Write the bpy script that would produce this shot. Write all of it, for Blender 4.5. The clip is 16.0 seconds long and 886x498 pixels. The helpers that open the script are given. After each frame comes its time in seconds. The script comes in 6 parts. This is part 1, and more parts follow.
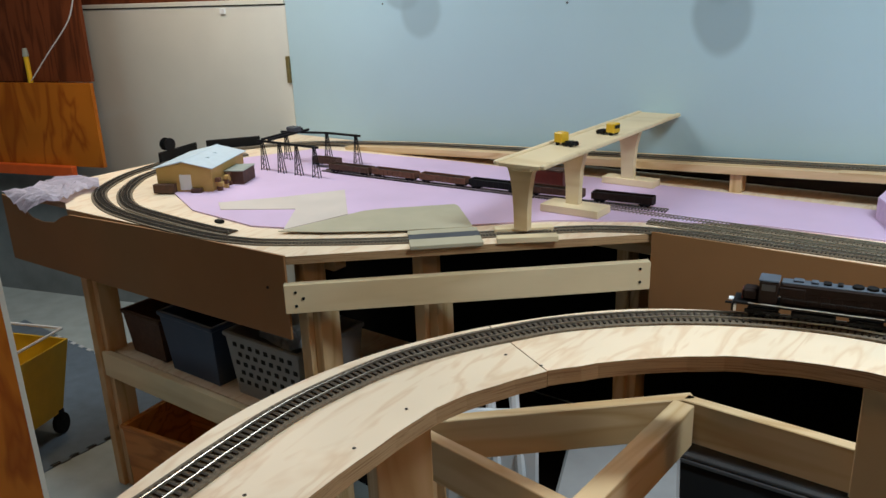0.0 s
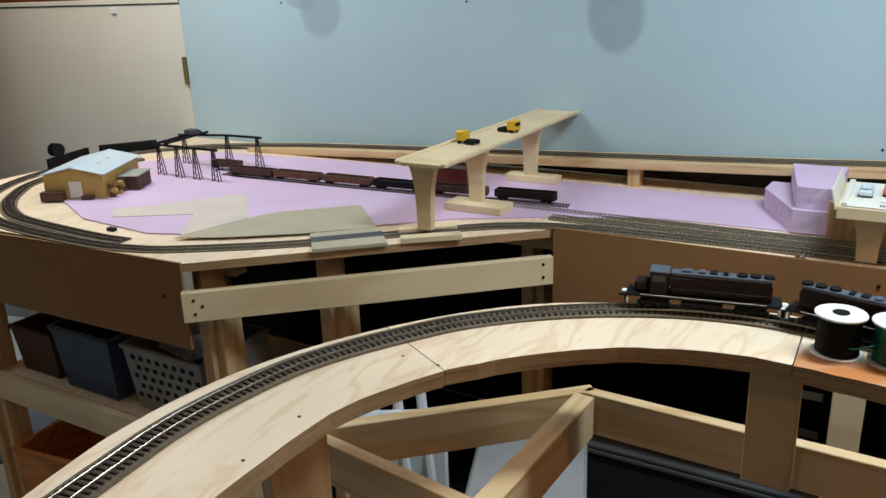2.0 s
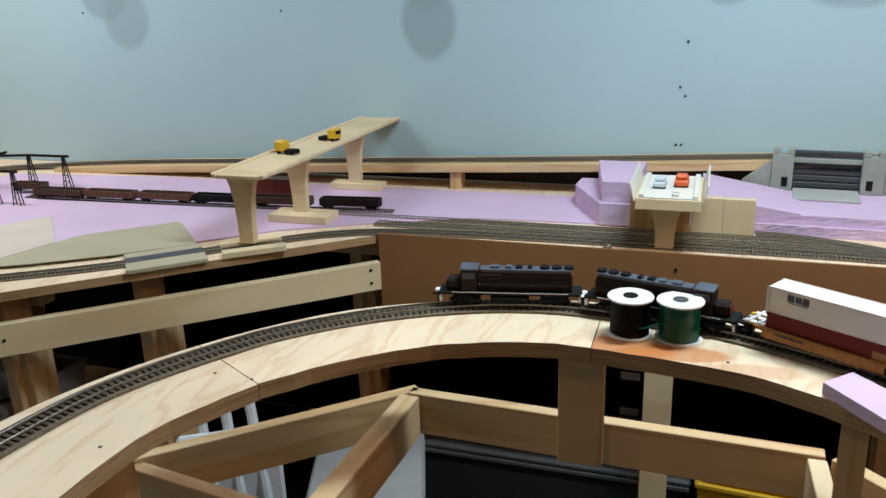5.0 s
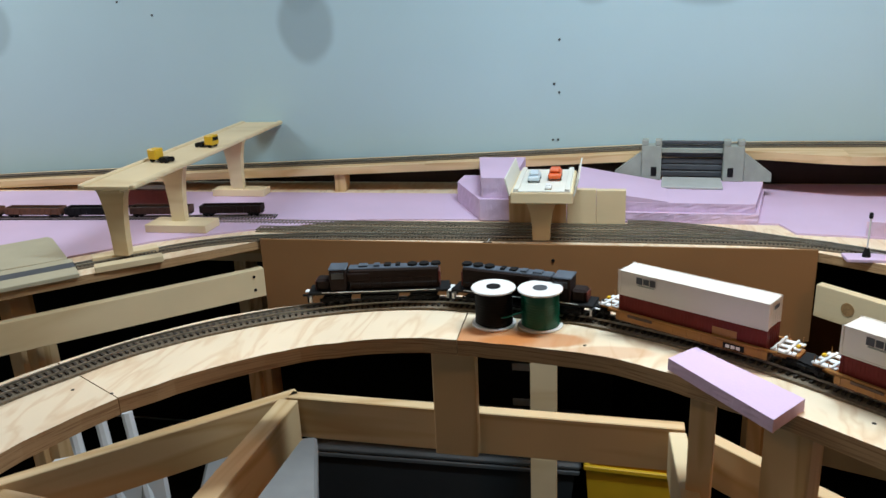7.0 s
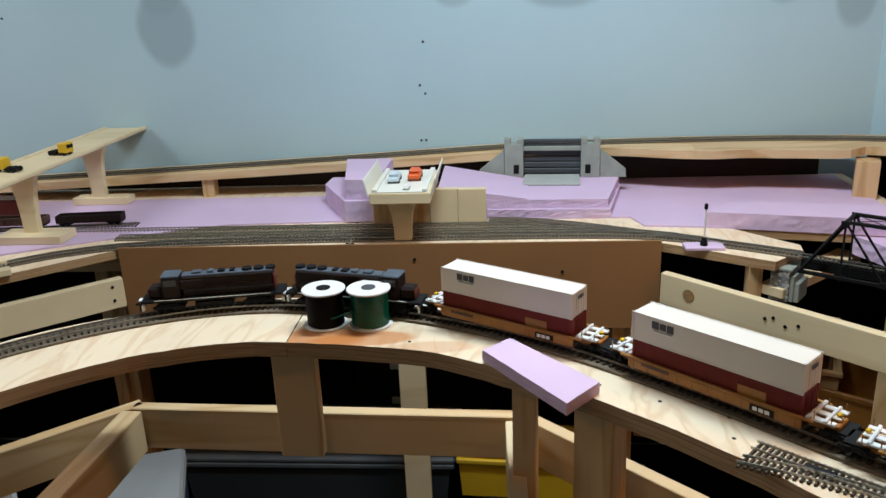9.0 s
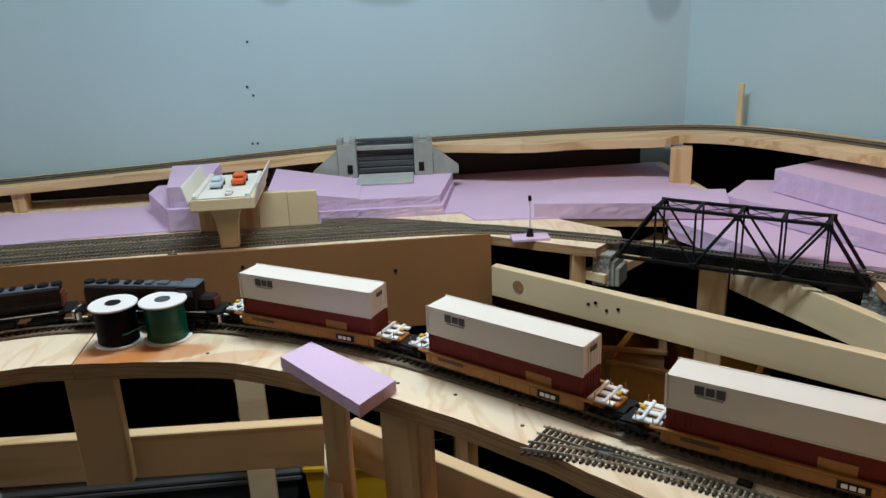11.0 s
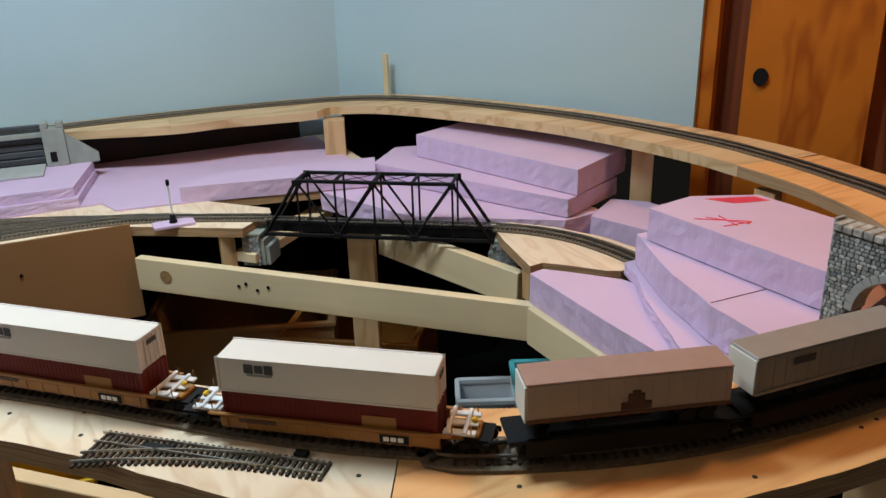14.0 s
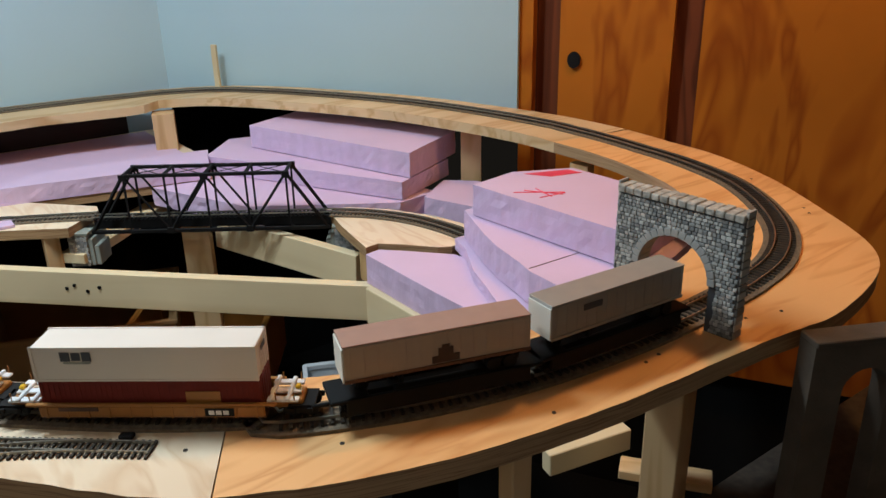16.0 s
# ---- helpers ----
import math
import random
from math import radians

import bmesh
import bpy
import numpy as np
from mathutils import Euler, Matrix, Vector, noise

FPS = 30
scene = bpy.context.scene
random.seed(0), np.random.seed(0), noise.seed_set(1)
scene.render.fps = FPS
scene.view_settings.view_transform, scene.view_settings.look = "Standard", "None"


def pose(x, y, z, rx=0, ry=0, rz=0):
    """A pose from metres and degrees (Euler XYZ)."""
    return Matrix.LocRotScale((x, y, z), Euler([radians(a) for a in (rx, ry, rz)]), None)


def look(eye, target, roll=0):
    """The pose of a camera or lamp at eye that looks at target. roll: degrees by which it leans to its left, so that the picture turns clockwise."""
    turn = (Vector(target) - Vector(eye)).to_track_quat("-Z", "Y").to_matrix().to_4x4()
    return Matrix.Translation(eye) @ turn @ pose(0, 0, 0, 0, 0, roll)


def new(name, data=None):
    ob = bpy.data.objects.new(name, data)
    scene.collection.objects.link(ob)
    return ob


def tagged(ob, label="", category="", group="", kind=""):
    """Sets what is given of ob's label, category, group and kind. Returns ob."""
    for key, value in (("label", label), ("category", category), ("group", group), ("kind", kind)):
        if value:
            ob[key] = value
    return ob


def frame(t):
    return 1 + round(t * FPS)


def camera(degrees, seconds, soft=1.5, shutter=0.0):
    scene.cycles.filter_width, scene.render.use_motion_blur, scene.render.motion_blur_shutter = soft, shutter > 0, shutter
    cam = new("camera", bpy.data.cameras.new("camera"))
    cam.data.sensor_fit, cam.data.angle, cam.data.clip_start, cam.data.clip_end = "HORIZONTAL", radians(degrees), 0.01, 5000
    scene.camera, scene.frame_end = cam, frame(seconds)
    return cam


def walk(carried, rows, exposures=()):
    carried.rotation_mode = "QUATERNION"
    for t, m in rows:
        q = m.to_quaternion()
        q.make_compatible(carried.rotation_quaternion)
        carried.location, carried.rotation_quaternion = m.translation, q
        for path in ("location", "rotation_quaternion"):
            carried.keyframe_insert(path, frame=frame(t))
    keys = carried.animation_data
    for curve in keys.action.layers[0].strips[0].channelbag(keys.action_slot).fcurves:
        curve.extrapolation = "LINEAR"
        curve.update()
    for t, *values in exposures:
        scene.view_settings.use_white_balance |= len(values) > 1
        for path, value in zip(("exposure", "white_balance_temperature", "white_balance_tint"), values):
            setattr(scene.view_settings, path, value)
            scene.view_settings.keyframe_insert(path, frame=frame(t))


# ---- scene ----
cam = camera(58.1, 16.0)
PATH = [
    (0, (0.248, 0.051, 1.407), (-0.9, 1.565, 0.783), -2.2),
    (0.5, (0.249, 0.061, 1.404), (-0.853, 1.609, 0.779), -1.9),
    (1, (0.254, 0.068, 1.405), (-0.805, 1.643, 0.774), -2.0),
    (1.5, (0.254, 0.069, 1.405), (-0.767, 1.668, 0.773), -1.8),
    (2, (0.262, 0.076, 1.401), (-0.711, 1.706, 0.771), -2.0),
    (2.5, (0.263, 0.075, 1.404), (-0.64, 1.744, 0.771), -1.6),
    (3, (0.27, 0.081, 1.4), (-0.575, 1.781, 0.771), -1.6),
    (3.5, (0.273, 0.089, 1.397), (-0.514, 1.817, 0.769), -1.5),
    (4, (0.278, 0.09, 1.397), (-0.458, 1.841, 0.772), -1.7),
    (6.3, (0.332, 0.083, 1.4), (-0.133, 1.924, 0.773), -2.3),
    (6.5, (0.335, 0.089, 1.396), (-0.108, 1.935, 0.768), -2.4),
    (7, (0.352, 0.09, 1.395), (-0.046, 1.947, 0.768), -2.6),
    (7.5, (0.368, 0.089, 1.394), (0.028, 1.958, 0.769), -2.6),
    (8, (0.388, 0.087, 1.393), (0.108, 1.966, 0.766), -2.6),
    (8.5, (0.411, 0.092, 1.39), (0.186, 1.977, 0.762), -2.5),
    (8.7, (0.428, 0.086, 1.397), (0.223, 1.973, 0.765), -2.5),
    (10.8, (0.515, 0.101, 1.387), (0.622, 1.991, 0.741), -2.3),
    (11, (0.527, 0.105, 1.384), (0.678, 1.993, 0.74), -2.5),
    (11.5, (0.552, 0.11, 1.381), (0.826, 1.978, 0.721), -2.2),
    (12, (0.575, 0.11, 1.379), (0.947, 1.957, 0.706), -2.0),
    (12.5, (0.601, 0.105, 1.377), (1.095, 1.919, 0.695), -1.8),
    (13, (0.629, 0.1, 1.373), (1.249, 1.869, 0.676), -1.7),
    (13.5, (0.651, 0.097, 1.372), (1.375, 1.82, 0.659), -1.6),
    (14, (0.669, 0.09, 1.372), (1.466, 1.776, 0.65), -1.7),
    (14.5, (0.68, 0.082, 1.369), (1.542, 1.735, 0.643), -1.6),
    (15, (0.686, 0.071, 1.368), (1.6, 1.693, 0.639), -1.9),
    (15.5, (0.685, 0.056, 1.37), (1.677, 1.629, 0.634), -1.7),
    (16, (0.678, 0.039, 1.369), (1.776, 1.533, 0.62), -1.2),
]
walk(cam, [(t, look(eye, target, roll)) for t, eye, target, roll in PATH],
     exposures=[(0, -0.08), (4, -0.07), (7.5, -0.08), (9, -0.16), (11, -0.38), (12.2, -0.40), (13.5, -0.34), (16, -0.20)])

# ---- world and light ----
world = bpy.data.worlds.new("world")
scene.world = world
world.use_nodes = True
world.node_tree.nodes["Background"].inputs[0].default_value = (0.75, 0.66, 0.55, 1)
world.node_tree.nodes["Background"].inputs[1].default_value = 0.012


def lamp(name, x, y, z, size, watts, colour, aim=(0, 0, -1)):
    data = bpy.data.lights.new(name, "AREA")
    data.shape, data.size, data.size_y = "RECTANGLE", size[0], size[1]
    data.energy, data.color = watts, colour
    ob = new(name, data)
    ob.matrix_world = look((x, y, z), (x + aim[0], y + aim[1] + 0.0001, z + aim[2]))
    return ob


lamp("shop_light", -1.70, 1.45, 2.25, (0.9, 0.12), 18.5, (0.82, 0.92, 0.95))
lamp("shop_light", 0.54, 1.20, 2.25, (0.6, 0.12), 27, (0.77, 0.92, 1.0))
lamp("ceiling_bulb", 1.66, 0.66, 2.25, (0.12, 0.12), 7.8, (1.0, 0.47, 0.14))
lamp("ceiling_bulb", -2.50, 1.62, 2.25, (0.12, 0.12), 7.5, (1.0, 0.70, 0.42))
lamp("ceiling_bulb", -0.3, -0.8, 2.3, (0.2, 0.2), 4.0, (1.0, 0.60, 0.28))
lamp("shop_light", -2.75, 0.25, 2.3, (0.9, 0.12), 4.5, (0.72, 0.90, 1.0))


# ---- materials ----
def material(name, base, rough=0.7, metal=0.0, vary=0.12, scale=8.0, bump=0.0, bump_scale=60.0, dark=None, stretch=(1, 1, 1), coat=0.0):
    m = bpy.data.materials.new(name)
    m.use_nodes = True
    t = m.node_tree
    b = t.nodes["Principled BSDF"]
    b.inputs["Roughness"].default_value = rough
    b.inputs["Metallic"].default_value = metal
    b.inputs["Coat Weight"].default_value = coat
    co = t.nodes.new("ShaderNodeTexCoord")
    mp = t.nodes.new("ShaderNodeMapping")
    mp.inputs["Scale"].default_value = stretch
    t.links.new(co.outputs["Object"], mp.inputs[0])
    n = t.nodes.new("ShaderNodeTexNoise")
    n.inputs["Scale"].default_value, n.inputs["Detail"].default_value = scale, 6
    t.links.new(mp.outputs[0], n.inputs[0])
    r = t.nodes.new("ShaderNodeValToRGB")
    d = dark or tuple(c * (1 - 2.2 * vary) for c in base)
    r.color_ramp.elements[0].color, r.color_ramp.elements[0].position = (*d, 1), 0.3
    r.color_ramp.elements[1].color, r.color_ramp.elements[1].position = (*base, 1), 0.7
    t.links.new(n.outputs[0], r.inputs[0])
    t.links.new(r.outputs[0], b.inputs["Base Color"])
    if bump:
        n2 = t.nodes.new("ShaderNodeTexNoise")
        n2.inputs["Scale"].default_value, n2.inputs["Detail"].default_value = bump_scale, 5
        t.links.new(mp.outputs[0], n2.inputs[0])
        bp = t.nodes.new("ShaderNodeBump")
        bp.inputs["Strength"].default_value, bp.inputs["Distance"].default_value = bump, 0.002
        t.links.new(n2.outputs[0], bp.inputs["Height"])
        t.links.new(bp.outputs[0], b.inputs["Normal"])
    return m


def wood(name, light, dark, ring=14.0, rough=0.55, axis="X", warp=3.0, knots=False, stretch=None):
    """Sawn timber: long wavy growth lines along one axis, fine pores and a slow tint."""
    m = bpy.data.materials.new(name)
    m.use_nodes = True
    t = m.node_tree
    b = t.nodes["Principled BSDF"]
    b.inputs["Roughness"].default_value = rough
    co = t.nodes.new("ShaderNodeTexCoord")
    info = t.nodes.new("ShaderNodeObjectInfo")
    add = t.nodes.new("ShaderNodeVectorMath")
    add.operation = "MULTIPLY_ADD"
    add.inputs[1].default_value = (1, 1, 1)
    sc = t.nodes.new("ShaderNodeVectorMath")
    sc.operation = "SCALE"
    sc.inputs[0].default_value = (7.3, 3.1, 5.7)
    t.links.new(info.outputs["Random"], sc.inputs["Scale"])
    t.links.new(co.outputs["Object"], add.inputs[0])
    t.links.new(sc.outputs[0], add.inputs[2])
    mp = t.nodes.new("ShaderNodeMapping")
    mp.inputs["Scale"].default_value = stretch or {"X": (0.12, 1, 1), "Y": (1, 0.12, 1), "Z": (1, 1, 0.12)}[axis]
    t.links.new(add.outputs[0], mp.inputs[0])
    n = t.nodes.new("ShaderNodeTexNoise")
    n.inputs["Scale"].default_value, n.inputs["Detail"].default_value, n.inputs["Distortion"].default_value = ring, 3, 0.6
    t.links.new(mp.outputs[0], n.inputs[0])
    mul = t.nodes.new("ShaderNodeMath")
    mul.operation = "MULTIPLY"
    mul.inputs[1].default_value = warp * 4
    t.links.new(n.outputs[0], mul.inputs[0])
    fr = t.nodes.new("ShaderNodeMath")
    fr.operation = "PINGPONG"
    fr.inputs[1].default_value = 1.0
    t.links.new(mul.outputs[0], fr.inputs[0])
    r = t.nodes.new("ShaderNodeValToRGB")
    r.color_ramp.elements[0].color, r.color_ramp.elements[0].position = (*dark, 1), 0.0
    r.color_ramp.elements[1].color, r.color_ramp.elements[1].position = (*light, 1), 0.55
    t.links.new(fr.outputs[0], r.inputs[0])
    n2 = t.nodes.new("ShaderNodeTexNoise")
    n2.inputs["Scale"].default_value, n2.inputs["Detail"].default_value = 160, 4
    t.links.new(mp.outputs[0], n2.inputs[0])
    n3 = t.nodes.new("ShaderNodeTexNoise")
    n3.inputs["Scale"].default_value, n3.inputs["Detail"].default_value = 3.5, 3
    t.links.new(add.outputs[0], n3.inputs[0])
    h = t.nodes.new("ShaderNodeHueSaturation")
    v = t.nodes.new("ShaderNodeMapRange")
    v.inputs[1].default_value, v.inputs[2].default_value, v.inputs[3].default_value, v.inputs[4].default_value = 0.3, 0.7, 0.86, 1.1
    t.links.new(n3.outputs[0], v.inputs[0])
    t.links.new(v.outputs[0], h.inputs["Value"])
    t.links.new(r.outputs[0], h.inputs["Color"])
    out = h.outputs[0]
    if knots:
        vo = t.nodes.new("ShaderNodeTexVoronoi")
        vo.inputs["Scale"].default_value = 4.5
        t.links.new(add.outputs[0], vo.inputs["Vector"])
        kr = t.nodes.new("ShaderNodeValToRGB")
        kr.color_ramp.elements[0].color, kr.color_ramp.elements[0].position = (1, 1, 1, 1), 0.03
        kr.color_ramp.elements[1].color, kr.color_ramp.elements[1].position = (0, 0, 0, 1), 0.07
        t.links.new(vo.outputs["Distance"], kr.inputs[0])
        mx = t.nodes.new("ShaderNodeMixRGB")
        mx.inputs[2].default_value = (*[c * 0.35 for c in dark], 1)
        t.links.new(kr.outputs[0], mx.inputs[0])
        t.links.new(out, mx.inputs[1])
        out = mx.outputs[0]
    t.links.new(out, b.inputs["Base Color"])
    bp = t.nodes.new("ShaderNodeBump")
    bp.inputs["Strength"].default_value, bp.inputs["Distance"].default_value = 0.25, 0.001
    t.links.new(n2.outputs[0], bp.inputs["Height"])
    t.links.new(bp.outputs[0], b.inputs["Normal"])
    return m


def spots(m, places, colour, soft=0.5, wobble=0.25):
    """Soft-edged stains at given places (x, y, z, rx, ry, rz) mixed over a material's base colour."""
    t = m.node_tree
    base = t.nodes["Principled BSDF"].inputs["Base Color"]
    co = t.nodes.new("ShaderNodeTexCoord")
    nz = t.nodes.new("ShaderNodeTexNoise")
    nz.inputs["Scale"].default_value, nz.inputs["Detail"].default_value = 9, 4
    t.links.new(co.outputs["Object"], nz.inputs[0])
    for x, y, z, rx, ry, rz, amount in places:
        mp = t.nodes.new("ShaderNodeMapping")
        mp.vector_type = "TEXTURE"
        mp.inputs["Location"].default_value, mp.inputs["Scale"].default_value = (x, y, z), (rx, ry, rz)
        t.links.new(co.outputs["Object"], mp.inputs[0])
        ln = t.nodes.new("ShaderNodeVectorMath")
        ln.operation = "LENGTH"
        t.links.new(mp.outputs[0], ln.inputs[0])
        ad = t.nodes.new("ShaderNodeMath")
        ad.operation = "MULTIPLY_ADD"
        ad.inputs[1].default_value = wobble * 2
        t.links.new(nz.outputs[0], ad.inputs[0])
        t.links.new(ln.outputs["Value"], ad.inputs[2])
        mr = t.nodes.new("ShaderNodeMapRange")
        mr.interpolation_type = "SMOOTHSTEP"
        mr.inputs[1].default_value, mr.inputs[2].default_value = 1.0 + wobble - soft / 2, 1.0 + wobble + soft / 2
        mr.inputs[3].default_value, mr.inputs[4].default_value = amount, 0.0
        t.links.new(ad.outputs[0], mr.inputs[0])
        mx = t.nodes.new("ShaderNodeMixRGB")
        mx.inputs[2].default_value = (*colour, 1)
        t.links.new(mr.outputs[0], mx.inputs[0])
        t.links.new(base.links[0].from_socket, mx.inputs[1])
        t.links.new(mx.outputs[0], base)


PINE = wood("pine", (0.70, 0.50, 0.28), (0.56, 0.35, 0.16), 10, knots=True)
PINE_Z = wood("pine_upright", (0.66, 0.45, 0.24), (0.52, 0.32, 0.14), 10, axis="Z", knots=True)
PALE = wood("pale_poplar", (0.77, 0.63, 0.40), (0.68, 0.52, 0.30), 8, warp=1.5)
PLY = wood("plywood_face", (0.83, 0.68, 0.50), (0.74, 0.55, 0.37), 26, warp=2.2, stretch=(1.0, 0.22, 1))
PLY_STAINED = wood("stained_plywood", (0.80, 0.66, 0.48), (0.69, 0.51, 0.33), 24, warp=2.2, stretch=(0.9, 0.26, 1))
spots(PLY_STAINED, [(0.225, 0.918, 1.0, 0.050, 0.034, 1, 0.80), (0.275, 0.912, 1.0, 0.060, 0.018, 1, 0.70), (0.36, 0.885, 1.0, 0.05, 0.016, 1, 0.35)], (0.50, 0.16, 0.025), 0.35, 0.5)
PLY_WARM = wood("warm_fir_plywood", (0.76, 0.43, 0.18), (0.64, 0.31, 0.11), 22, warp=2.2, stretch=(0.16, 1.0, 1))
PLY_EDGE = wood("plywood_edge", (0.42, 0.27, 0.14), (0.24, 0.13, 0.06), 40, stretch=(0.1, 0.1, 6))
PLY_OLD = wood("varnished_plywood", (0.50, 0.150, 0.013), (0.32, 0.075, 0.006), 4.2, 0.42, axis="Z", warp=2.4, stretch=(1.6, 1.6, 0.45))
STUD = wood("dark_stud", (0.17, 0.045, 0.015), (0.09, 0.022, 0.007), 9, axis="Z")
HARDBOARD = material("hardboard", (0.31, 0.15, 0.055), 0.65, vary=0.06, scale=5, bump=0.1, bump_scale=250)
BACKDROP = material("blue_backdrop_paint", (0.475, 0.645, 0.72), 0.6, vary=0.04, scale=1.5, bump=0.05, bump_scale=120)
spots(BACKDROP, [(-1.425, 2.18, 1.335, 0.080, 1, 0.085, 0.55), (-1.50, 2.18, 1.40, 0.08, 1, 0.06, 0.6), (-0.445, 2.18, 1.31, 0.074, 1, 0.10, 0.65), (-0.45, 2.18, 1.42, 0.06, 1, 0.08, 0.4), (0.31, 2.18, 1.385, 0.06, 1, 0.05, 0.5), (0.585, 2.18, 1.385, 0.12, 1, 0.06, 0.6), (1.12, 2.18, 1.375, 0.06, 1, 0.06, 0.55), (1.29, 2.18, 1.34, 0.05, 1, 0.09, 0.6)], (0.27, 0.36, 0.41), 0.35, 0.12)
WHITE = material("white_paint", (0.78, 0.77, 0.70), 0.5, vary=0.03, scale=4)
FOAM = material("pink_foam", (0.67, 0.50, 0.70), 0.75, vary=0.05, scale=5, bump=0.15, bump_scale=300)
FOAM_CUT = material("cut_pink_foam", (0.68, 0.51, 0.72), 0.8, vary=0.06, scale=40, bump=0.75, bump_scale=100, stretch=(1, 1, 0.4))
BLACK = material("black_plastic", (0.006, 0.006, 0.007), 0.62, vary=0.2, scale=40)
DARKBROWN = material("weathered_tie", (0.055, 0.042, 0.030), 0.85, vary=0.25, scale=90)
BALLAST = material("brown_cork", (0.20, 0.155, 0.105), 0.9, vary=0.2, scale=220, bump=0.8, bump_scale=500)
RAIL = material("nickel_rail", (0.55, 0.52, 0.46), 0.3, 0.9, vary=0.1, scale=60)
LOCO = material("black_loco_paint", (0.020, 0.010, 0.008), 0.7, vary=0.15, scale=60)
LOCO_ROOF = material("grey_loco_roof", (0.09, 0.115, 0.15), 0.45, vary=0.15, scale=60)
LOCO_RED = material("red_loco_end", (0.16, 0.03, 0.02), 0.4, vary=0.1, scale=60)
BOXWHITE = material("cream_container", (0.76, 0.72, 0.66), 0.5, vary=0.02, scale=30)
BOXRED = material("oxide_red_container", (0.17, 0.020, 0.015), 0.6, vary=0.08, scale=60)
YELLOW = material("yellow_car_paint", (0.36, 0.15, 0.025), 0.5, vary=0.08, scale=70)
YELLOW_B = material("bright_yellow_plastic", (0.75, 0.46, 0.02), 0.4, vary=0.05, scale=20)
CHROME = material("pale_metal", (0.88, 0.90, 0.92), 0.35, 0.0, vary=0.1, scale=90)
SILVER = material("silver_trailer", (0.36, 0.34, 0.31), 0.4, 0.3, vary=0.04, scale=50)
TAN = material("tan_trailer", (0.50, 0.40, 0.32), 0.5, vary=0.04, scale=50)
TAN_ROOF = material("rose_tan_roof", (0.38, 0.23, 0.18), 0.5, vary=0.05, scale=50)
GREEN = material("green_wire", (0.0, 0.12, 0.075), 0.3, vary=0.1, scale=80)
SPOOL_W = material("white_spool", (0.82, 0.82, 0.82), 0.35, vary=0.02, scale=30)
GREY = material("grey_casting", (0.33, 0.36, 0.32), 0.8, vary=0.08, scale=40, bump=0.3, bump_scale=200)
DARKGREY = material("dark_grey_plastic", (0.065, 0.072, 0.085), 0.6, vary=0.1, scale=40)
VIADUCT = material("brown_grey_plaster", (0.10, 0.075, 0.055), 0.9, vary=0.15, scale=30, bump=0.4, bump_scale=120)
STONE = material("painted_stone", (0.55, 0.53, 0.48), 0.85, vary=0.28, scale=110, bump=1.0, bump_scale=160)
CARD = material("olive_card", (0.46, 0.42, 0.30), 0.75, vary=0.05, scale=12)
CARD_PALE = material("frosted_sheet", (0.66, 0.58, 0.52), 0.6, vary=0.04, scale=10)
HOUSE = material("ochre_house", (0.56, 0.36, 0.11), 0.6, vary=0.05, scale=40)
ROOFBLUE = material("pale_metal_roof", (0.55, 0.65, 0.72), 0.45, vary=0.04, scale=40)
BROWN = material("dark_brown_plastic", (0.10, 0.045, 0.025), 0.6, vary=0.2, scale=60)
RUST = material("rust_hopper", (0.17, 0.07, 0.035), 0.65, vary=0.2, scale=60)
TUB_LID = material("dull_white_lid", (0.30, 0.31, 0.32), 0.5, vary=0.08, scale=12)
TOTE = material("grey_tote", (0.038, 0.042, 0.046), 0.4, vary=0.06, scale=12)
TOTE_LID = material("pale_lid", (0.62, 0.66, 0.70), 0.45, vary=0.05, scale=12)
TOTE_RIM = material("lighter_grey_rim", (0.13, 0.14, 0.15), 0.4, vary=0.1, scale=14)
# Brown board colour, darkened by the shade that falls under the upper shelf.
SKIRT = material("shaded_brown_strip", (0.035, 0.022, 0.014), 0.8, vary=0.15, scale=12)
# Near-black colour that carries the shade behind and under the layout.
VOID = material("black_shade", (0.006, 0.006, 0.006), 0.95, vary=0.2, scale=8)
YARD_TIE = material("grey_weathered_tie", (0.17, 0.135, 0.09), 0.85, vary=0.2, scale=90)
YARD_BED = material("pale_cork", (0.27, 0.215, 0.145), 0.9, vary=0.2, scale=200, bump=0.6, bump_scale=500)
BLUE = material("blue_tub", (0.035, 0.06, 0.12), 0.4, vary=0.06, scale=12)
TEAL = material("teal_plastic", (0.10, 0.50, 0.55), 0.4, vary=0.05, scale=15)
ORANGE = material("orange_plastic", (0.75, 0.12, 0.02), 0.4, vary=0.06, scale=15)
MAT_BLUE = material("blue_grey_mat", (0.14, 0.19, 0.25), 0.9, vary=0.08, scale=20, bump=0.4, bump_scale=500)
MAT_GREY = material("pale_grey_mat", (0.42, 0.50, 0.52), 0.9, vary=0.08, scale=12, bump=0.4, bump_scale=500)
CONCRETE = material("grey_block", (0.24, 0.27, 0.28), 0.9, vary=0.12, scale=9, bump=0.6, bump_scale=60)
BRASS = material("aged_brass", (0.30, 0.23, 0.09), 0.45, 0.6, vary=0.1, scale=60)
CARTON = material("brown_carton", (0.36, 0.20, 0.08), 0.8, vary=0.07, scale=15)
APRON = material("pale_grey_road", (0.42, 0.44, 0.43), 0.8, vary=0.05, scale=30, bump=0.2, bump_scale=200)
for dull in (BLACK, LOCO, VOID, BOXRED, PLY_OLD, STUD):
    dull.node_tree.nodes["Principled BSDF"].inputs["Specular IOR Level"].default_value = 0.22
KNOT = material("brown_knot", (0.40, 0.235, 0.10), 0.6, vary=0.18, scale=220)
RED_INK = material("red_marker", (0.80, 0.05, 0.10), 0.6, vary=0.05, scale=30)


